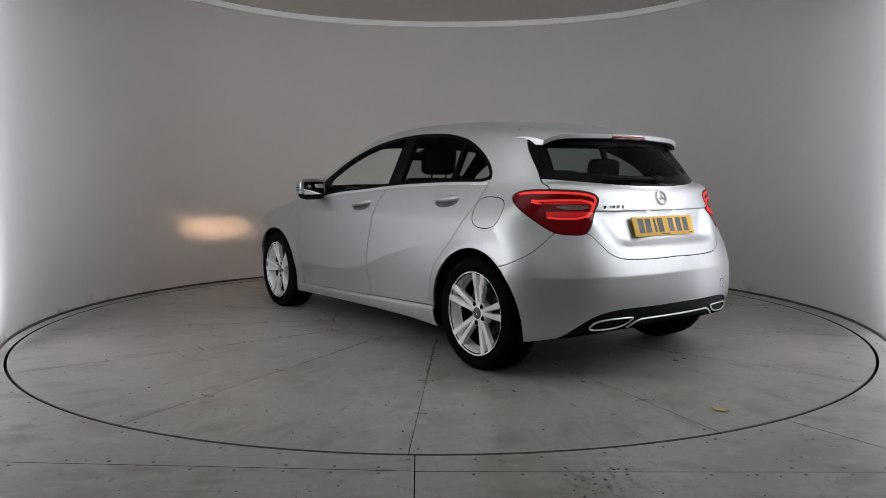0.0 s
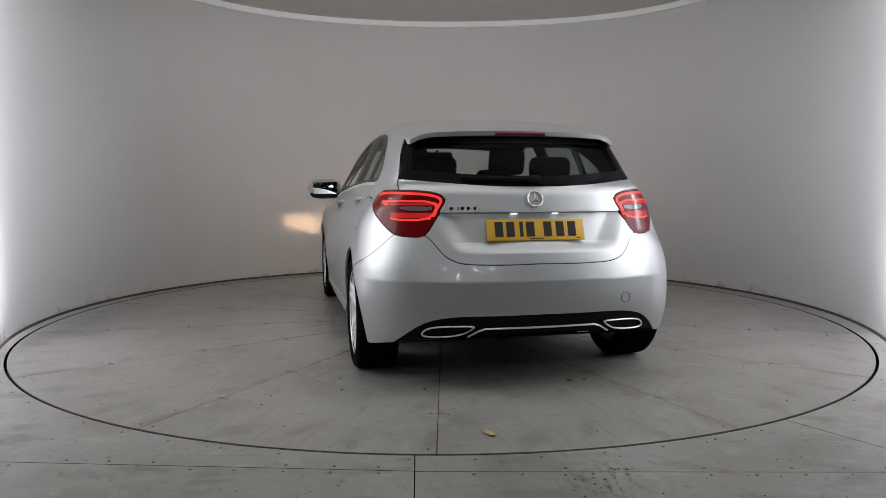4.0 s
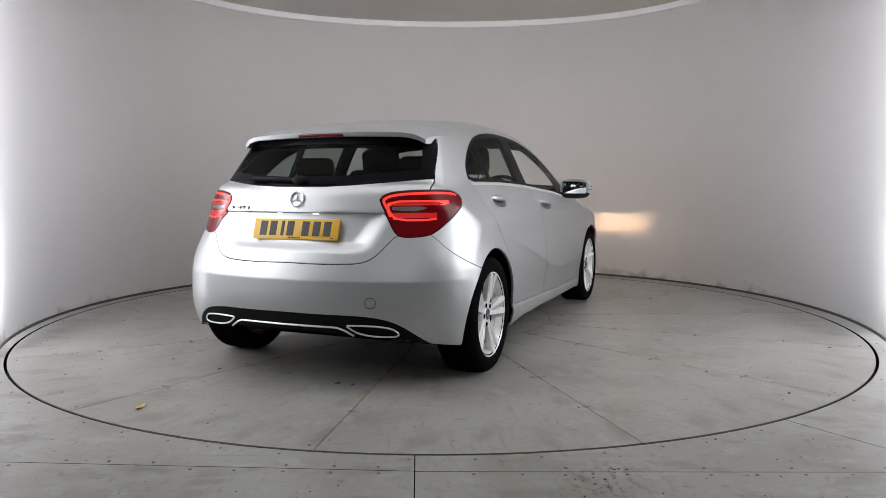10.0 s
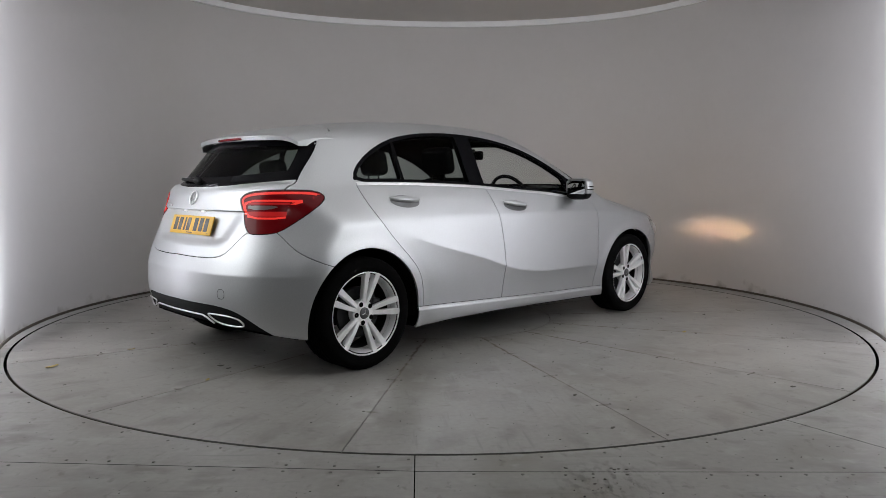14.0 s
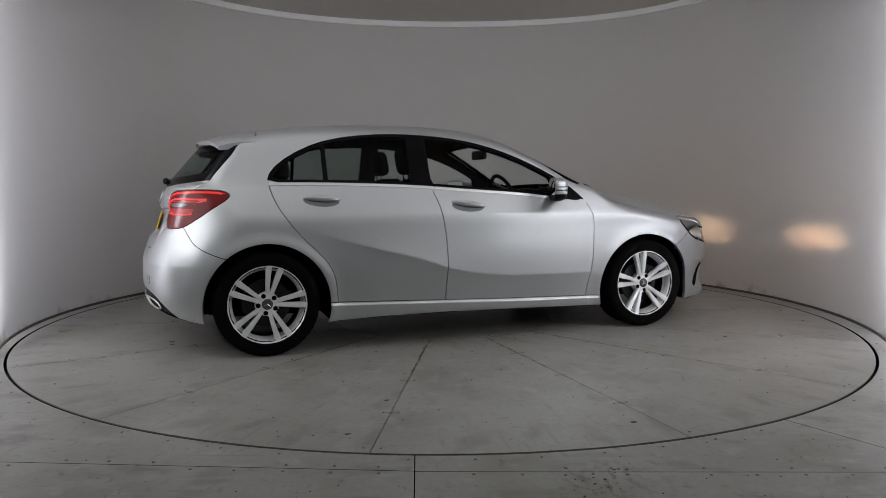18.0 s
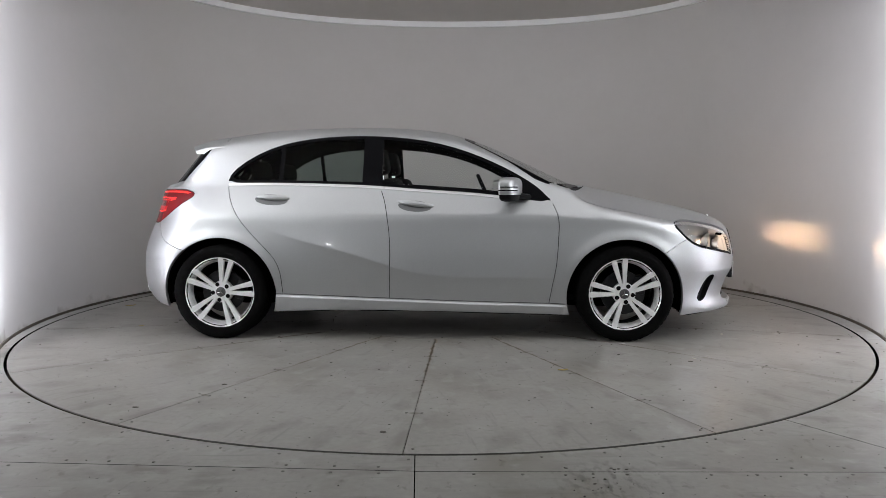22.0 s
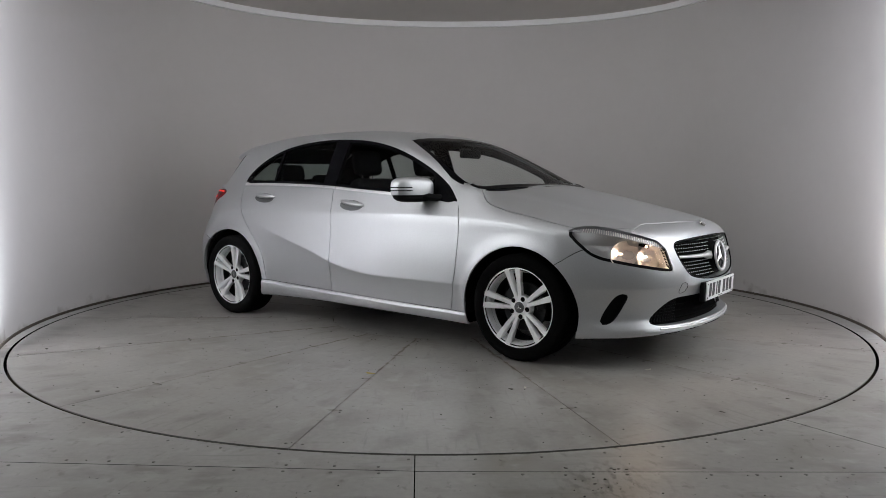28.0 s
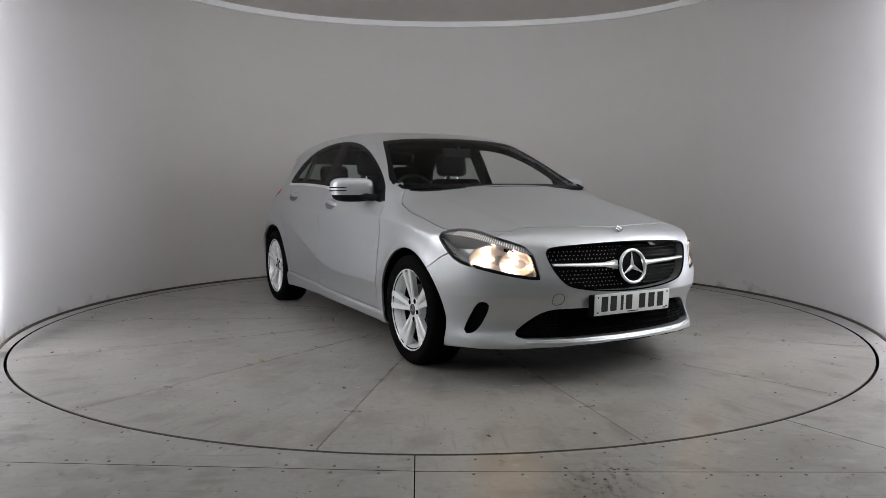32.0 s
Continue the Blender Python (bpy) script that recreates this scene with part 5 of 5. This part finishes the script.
sweep(bm, [(2.217 - 0.28 * y * y - 0.75 * abs(y) ** 6, y, 0.229 + 0.02 * y * y) for y in np.linspace(-0.575, 0.575, 31)], 0.006, 8, flat=0.8)
part("lip_trim", bm, BRIGHT, front_bumper, "bright trim along the bumper lip")
# tow eye covers
for parent, f, y, z, w in ((rear_bumper, surf_rear, -0.468, 0.455, 0.026), (front_bumper, surf_front, -0.435, 0.455, 0.03)):
    bm = bmesh.new()
    sg = -1 if f is surf_rear else 1
    pts2 = chaikin([(y - w, z - w), (y + w, z - w), (y + w, z + w), (y - w, z + w)], 2)
    sweep(bm, [(f(a, b) + sg * 0.0004, a, b) for a, b in pts2], 0.0016, 4, True, up=Vector((1, 0, 0)))
    part("tow_cover_gap", bm, STEEL, parent)

# exhaust trims and rear trim strip
for s in (1, -1):
    loop = chaikin([(0.600, 0.300), (0.555, 0.338), (0.352, 0.341), (0.340, 0.332), (0.412, 0.288), (0.575, 0.281)], 2)
    bm = bmesh.new()
    sweep(bm, [(surf_rear(y, z) - 0.004, s * y, z) for y, z in loop], 0.0045, 8, True, up=Vector((1, 0, 0)))
    tip = part("exhaust_trim", bm, BRIGHT, rear_bumper, "chrome framed exhaust outlet")
    bm = bmesh.new()
    c = bm.verts.new((surf_rear(0.48, 0.31) + 0.05, s * 0.48, 0.31))
    vs = [bm.verts.new((surf_rear(y, z) + 0.002, s * y, z)) for y, z in loop]
    for k in range(len(vs)):
        bm.faces.new((c, vs[k], vs[(k + 1) % len(vs)]))
    bmesh.ops.recalc_face_normals(bm, faces=bm.faces[:])
    part("outlet", bm, DARK, tip)
bm = bmesh.new()
line = [(-0.372, 0.284), (-0.325, 0.313), (-0.290, 0.325)] + [(y, 0.326) for y in np.linspace(-0.24, 0.24, 9)] + [(0.290, 0.325), (0.325, 0.313), (0.372, 0.284)]
sweep(bm, [(surf_rear(y, z) - 0.006, y, z) for y, z in line], 0.005, 8, up=Vector((1, 0, 0)))
part("rear_trim_strip", bm, BRIGHT, rear_bumper, "chrome strip across the diffuser")

# headlamp insides
for lens in [o for o in car.children if o.name.split(".")[0] == "headlamp"]:
    s = 1 if np.mean([v.co.y for v in lens.data.vertices]) > 0 else -1
    for cx, cy, cz, r, up in ((1.925, 0.690, 0.650, 0.104, 0.68), (2.025, 0.585, 0.632, 0.096, 0.66)):
        m = pose(cx, s * cy, cz) @ pose(0, 0, 0, 0, 0, s * 22) @ pose(0, 0, 0, 0, 0, -90) @ Matrix.Diagonal((1, 1, up, 1))
        bm = bmesh.new()
        # dish in radial steps, each facet slightly turned
        cols = revolve(bm, [(0.010, -0.046)] + [(r * k, -0.046 + 0.052 * k * k) for k in (0.3, 0.45, 0.6, 0.75, 0.9, 1.0)] + [(r * 1.05, 0.006)], 40, m=m)
        for a, col in enumerate(cols):
            for b, v in enumerate(col[1:-1]):
                v.co.x += 0.0016 * math.sin(a * 1.57 + b * 2.1)
        dish = part("reflector", bm, REFLECTOR, lens, "bright lamp reflector")
        bm = bmesh.new()
        revolve(bm, [(0.0005, -0.012), (0.0045, -0.014), (0.006, -0.022), (0.006, -0.044)], 16, m=m)
        part("bulb", bm, BULB, dish, "lit warm white bulb")
    # ribbed indicator along the top
    us = np.linspace(0.66, 1.10, 34)
    zs = brow_z(us) + 0.006
    a = us / 0.85
    o = np.stack([1.5 + 0 * us, 0 * us, zs], 1)
    lo = shell_hit(o, np.stack([np.cos(a), np.sin(a), 0 * a], 1))
    o[:, 2] += 0.020
    hi = shell_hit(o, np.stack([np.cos(a), np.sin(a), 0 * a], 1))
    nl = shell_normal(lo)
    bm = bmesh.new()
    for p, q, n in zip(lo, hi, nl):
        p, q = p - n * 0.011, q - n * 0.011
        sweep(bm, [(p[0], s * p[1], p[2]), (q[0], s * q[1], q[2])], 0.0022, 4)
    part("ribbed_band", bm, REFLECTOR, lens, "fine ribs of the indicator lens")
    # dipped beam: an added bright line behind a narrow slot that shapes it
    m = pose(2.0, s * 0.632, 0.702) @ pose(0, 0, 0, 0, 0, s * 10) @ pose(0, 0, 0, 0, 5.8, 0)
    bm = bmesh.new()
    box(bm, -0.006, 0.030, -0.014, 0.014, 0.0026, 0.008, m)
    box(bm, -0.006, 0.030, -0.014, 0.014, -0.008, -0.0026, m)
    box(bm, -0.006, 0.030, -0.014, -0.0115, -0.0026, 0.0026, m)
    box(bm, -0.006, 0.030, 0.0115, 0.014, -0.0026, 0.0026, m)
    box(bm, -0.008, -0.006, -0.016, 0.016, -0.008, 0.008, m)
    beam = part("beam_mask", bm, DARK, lens, "black slotted box added to shape the beam", False)
    bm = bmesh.new()
    box(bm, -0.0055, -0.005, -0.006, 0.006, -0.0024, 0.0024, m)
    part("beam_emitter", bm, BEAM, beam, "bright emitter added for the beam", False)
    # second added emitter and slot for the bright core of the beam
    m2 = m @ pose(0.0, -s * 0.024, -0.001) @ pose(0, 0, 0, 0, -1.0, 0)
    bm = bmesh.new()
    box(bm, -0.006, 0.030, -0.008, 0.008, 0.0012, 0.005, m2)
    box(bm, -0.006, 0.030, -0.008, 0.008, -0.005, -0.0012, m2)
    box(bm, -0.006, 0.030, -0.008, -0.0026, -0.0012, 0.0012, m2)
    box(bm, -0.006, 0.030, 0.0026, 0.008, -0.0012, 0.0012, m2)
    box(bm, -0.008, -0.006, -0.008, 0.008, -0.005, 0.005, m2)
    core = part("beam_mask", bm, DARK, lens, "small black slotted box added to shape the beam core", False)
    bm = bmesh.new()
    box(bm, -0.0055, -0.005, -0.0022, 0.0022, -0.0010, 0.0010, m2)
    part("beam_emitter", bm, CORE, core, "bright emitter added for the beam", False)
    # added open emitter that spreads a warm halo round the beam
    bm = bmesh.new()
    box(bm, 0.0302, 0.0312, -0.005, 0.005, -0.0062, -0.0042, m)
    part("halo_emitter", bm, HALO, beam, "glowing emitter added for the halo of the beam", False)

# cabin
def seat(name, x, y, wide, top, lab_text, head=True):
    bm = bmesh.new()
    rbox(bm, (x + 0.26, y, 0.50), (0.52, wide, 0.16), 0.05)
    ob = part(name, bm, SEAT, car, lab_text)
    bm = bmesh.new()
    rbox(bm, (x - 0.06, y, 0.50 + (top - 0.5) / 2), (0.14, wide * 0.95, top - 0.44), 0.055, pose(0, 0, 0, 0, -14, 0))
    part("backrest", bm, SEAT, ob)
    return ob


def headrest(parent, x, y, z, wide=0.26, tall=0.17):
    bm = bmesh.new()
    rbox(bm, (x, y, z), (0.10, wide, tall), 0.045, pose(0, 0, 0, 0, -10, 0))
    part("headrest", bm, SEAT, parent)
    for d in (-0.06, 0.06):
        bm = bmesh.new()
        sweep(bm, [(x + 0.01, y + d, z - tall / 2 - 0.09), (x, y + d, z - tall / 2 + 0.01)], 0.006, 6)
        part("headrest_post", bm, CHROME, parent)


for y in (-0.36, 0.36):
    f = seat("front_seat", -0.12, y, 0.48, 1.06, "dark cloth front seat")
    headrest(f, -0.315, y, 1.20, 0.27, 0.19)
bench = seat("rear_bench", -1.02, 0.0, 1.22, 1.03, "dark cloth rear bench")
for y, z, w, h in ((0.36, 1.135, 0.26, 0.14), (-0.36, 1.135, 0.26, 0.14), (0.0, 1.075, 0.22, 0.10)):
    headrest(bench, -1.19, y, z, w, h)
bm = bmesh.new()
rbox(bm, (0.84, 0, 0.80), (0.48, 1.26, 0.26), 0.07)
rbox(bm, (0.66, -0.36, 0.955), (0.22, 0.36, 0.10), 0.04)
dash = part("dashboard", bm, SEAT, car, "dark dashboard")
bm = bmesh.new()
wm = pose(0.46, -0.36, 0.93) @ pose(0, 0, 0, 0, -24, 0)
sweep(bm, [wm @ Vector((0, 0.185 * math.cos(a), 0.185 * math.sin(a))) for a in np.linspace(0, 2 * math.pi, 33)[:-1]], 0.014, 8, True, up=Vector((1, 0, 0)))
rbox(bm, wm.translation + Vector((0.03, 0, 0)), (0.06, 0.16, 0.12), 0.025, pose(0, 0, 0, 0, -24, 0))
sweep(bm, [wm @ Vector((0.02, -0.18, 0)), wm @ Vector((0.02, 0.18, 0))], 0.016, 6)
part("steering_wheel", bm, BLACK_PLASTIC, car, "black steering wheel on the right-hand side")
bm = bmesh.new()
rbox(bm, (0.40, 0, 1.265), (0.035, 0.24, 0.07), 0.015)
sweep(bm, [(0.41, 0, 1.28), (0.425, 0, 1.315)], 0.012, 6)
part("inner_mirror", bm, BLACK_PLASTIC, car, "black rear-view mirror")
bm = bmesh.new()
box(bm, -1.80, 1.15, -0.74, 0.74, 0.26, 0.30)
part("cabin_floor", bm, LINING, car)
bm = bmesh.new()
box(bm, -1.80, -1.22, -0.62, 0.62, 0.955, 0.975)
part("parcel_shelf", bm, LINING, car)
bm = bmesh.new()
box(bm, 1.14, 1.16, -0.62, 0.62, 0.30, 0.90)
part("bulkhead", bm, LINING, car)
bm = bmesh.new()
for x in (-1.349, 1.349):
    sweep(bm, [(x, -0.70, 0.317), (x, 0.70, 0.317)], 0.035, 10)
box(bm, -1.8, 1.8, -0.46, 0.46, 0.24, 0.27)
part("axle_and_tray", bm, DARK, car)

# ---- screws, debris and leaves ----
screw = None


def add_screw(parent, x, y, z):
    global screw
    if screw is None:
        bm = bmesh.new()
        ring(bm, 0.0004, 0.0062, 0.0, 0.0016, 0, 360, 10)
        screw = part("screw", bm, SCREW, parent)
        ob = screw
    else:
        ob = new("screw", screw.data)
        ob.parent = parent
    ob.location = (x, y, z)


rnd = random.Random(5)
for k in range(14):
    a0 = (k + 0.5) * 360 / 14
    for r in (2.90, 2.45, 1.9, 1.35, 0.95):
        for d in (-0.035, 0.035):
            if rnd.random() < 0.75:
                a = radians(a0) + d / r
                add_screw(turntable, r * math.cos(a), r * math.sin(a), 0.0)
for x in np.arange(-1.6, 1.9, 0.17):
    for dy in (-0.03, 0.03):
        if rnd.random() < 0.7:
            add_screw(floor, x + rnd.uniform(-0.02, 0.02), seam_y(x) + dy, 0.0)
for k in range(30):
    a = radians(200 + 140 * k / 29)
    if rnd.random() < 0.7:
        add_screw(floor, 3.01 * math.cos(a), 3.01 * math.sin(a), 0.0)


def flake(bm, x, y, r, ragged, z=0.0006):
    n = 7
    a0 = rnd.uniform(0, 6.28)
    k = rnd.uniform(0.35, 0.8)
    top = [bm.verts.new((x + r * (1 + ragged * rnd.uniform(-1, 1)) * math.cos(a0 + 6.283 * i / n), y + r * k * (1 + ragged * rnd.uniform(-1, 1)) * math.sin(a0 + 6.283 * i / n), z + 0.001 + rnd.uniform(0, 0.001))) for i in range(n)]
    low = [bm.verts.new((v.co.x, v.co.y, z - 0.0006)) for v in top]
    bm.faces.new(top)
    for i in range(n):
        bm.faces.new((low[i], low[(i + 1) % n], top[(i + 1) % n], top[i]))


bm = bmesh.new()
for x, y, r in ((-2.0, -0.245, 0.020), (-2.0, -0.335, 0.016), (-1.99, 0.53, 0.014), (-1.91, 0.94, 0.012), (1.53, -1.42, 0.016), (2.50, -1.16, 0.014), (2.69, -0.76, 0.012), (-0.11, -2.71, 0.016), (-1.31, -2.42, 0.016), (-1.03, -2.02, 0.015)):
    flake(bm, x, y, r, 0.35)
for _ in range(290):
    a, r = rnd.uniform(0, 6.283), 2.9 * math.sqrt(rnd.uniform(0.05, 1))
    flake(bm, r * math.cos(a), r * math.sin(a), rnd.uniform(0.0015, 0.006), 0.4)
specks = tagged(part("debris", bm, GRIME, None, "", False), "dark grit and flakes scattered on the turntable", "debris", kind="stuff")
bm = bmesh.new()
for _ in range(95):
    x, y = rnd.uniform(-2.3, 2.3), rnd.uniform(-3.6, -2.2)
    if math.hypot(x, y) > 3.0:
        flake(bm, x, y, rnd.uniform(0.0015, 0.004), 0.45)
for _ in range(26):
    flake(bm, rnd.gauss(0.56, 0.09), rnd.gauss(-3.22, 0.09), rnd.uniform(0.0015, 0.006), 0.5)
tagged(part("debris", bm, GRIME, None, "", False), "dark scuffs and grit on the floor sheets", "debris", kind="stuff")

# leaf scraps that ride on the turntable: place on it, size, turn, material
leaves = []
for x, y, size, turn, mat, text in (
        (-2.71, 0.395, 0.040, 20, LEAF, "curled yellow dry leaf lying on the turntable"),
        (1.945, -0.64, 0.024, 70, SCRAP, "small pale paper scrap lying on the turntable"),
        (0.76, -1.635, 0.030, 10, LEAF, "small yellow leaf scrap lying on a seam"),
        (1.58, -1.36, 0.016, 120, SCRAP, "tiny pale scrap lying on the turntable"),
        (-2.20, -0.49, 0.022, 45, LEAF, "brown leaf scrap lying on the turntable"),
        (-2.21, 0.53, 0.022, 160, LEAF, "brown leaf scrap lying on the turntable")):
    bm = bmesh.new()
    n = 10
    ups, lows = [], []
    for i in range(n):
        t = i / (n - 1)
        w = 0.42 * math.sin(math.pi * (0.04 + 0.92 * t)) ** 0.7
        row = [bm.verts.new((size * (2 * t - 1), size * w * s, 0.0015 + size * (0.10 * s * s + 0.12 * (2 * t - 1) ** 2))) for s in (-1, -0.4, 0.4, 1)]
        ups.append(row)
        lows.append([bm.verts.new((v.co.x, v.co.y, v.co.z - 0.0008)) for v in row])
    for i in range(n - 1):
        for j in range(3):
            bm.faces.new((ups[i][j], ups[i + 1][j], ups[i + 1][j + 1], ups[i][j + 1]))
            bm.faces.new((lows[i][j], lows[i][j + 1], lows[i + 1][j + 1], lows[i + 1][j]))
    for j in (0, 3):
        for i in range(n - 1):
            bm.faces.new((ups[i][j], lows[i][j], lows[i + 1][j], ups[i + 1][j]))
    bmesh.ops.recalc_face_normals(bm, faces=bm.faces[:])
    ob = tagged(part("leaf_scrap" if mat == LEAF else "paper_scrap", bm, mat), text, "leaf" if mat == LEAF else "scrap")
    leaves.append((ob, pose(x, y, 0.0002, 0, 0, turn)))

def motions():
    walk(turntable, [(t, pose(0, 0, 0, 0, 0, a)) for t, a in TURN])
    walk(specks, [(t, pose(0, 0, 0, 0, 0, a)) for t, a in TURN])
    walk(car, [(t, pose(0, 0, 0, 0, 0, a) @ pose(CAR_X, CAR_Y, 0)) for t, a in TURN])
    for ob, m in leaves:
        walk(ob, [(t, pose(0, 0, 0, 0, 0, a) @ m) for t, a in TURN])


motions()
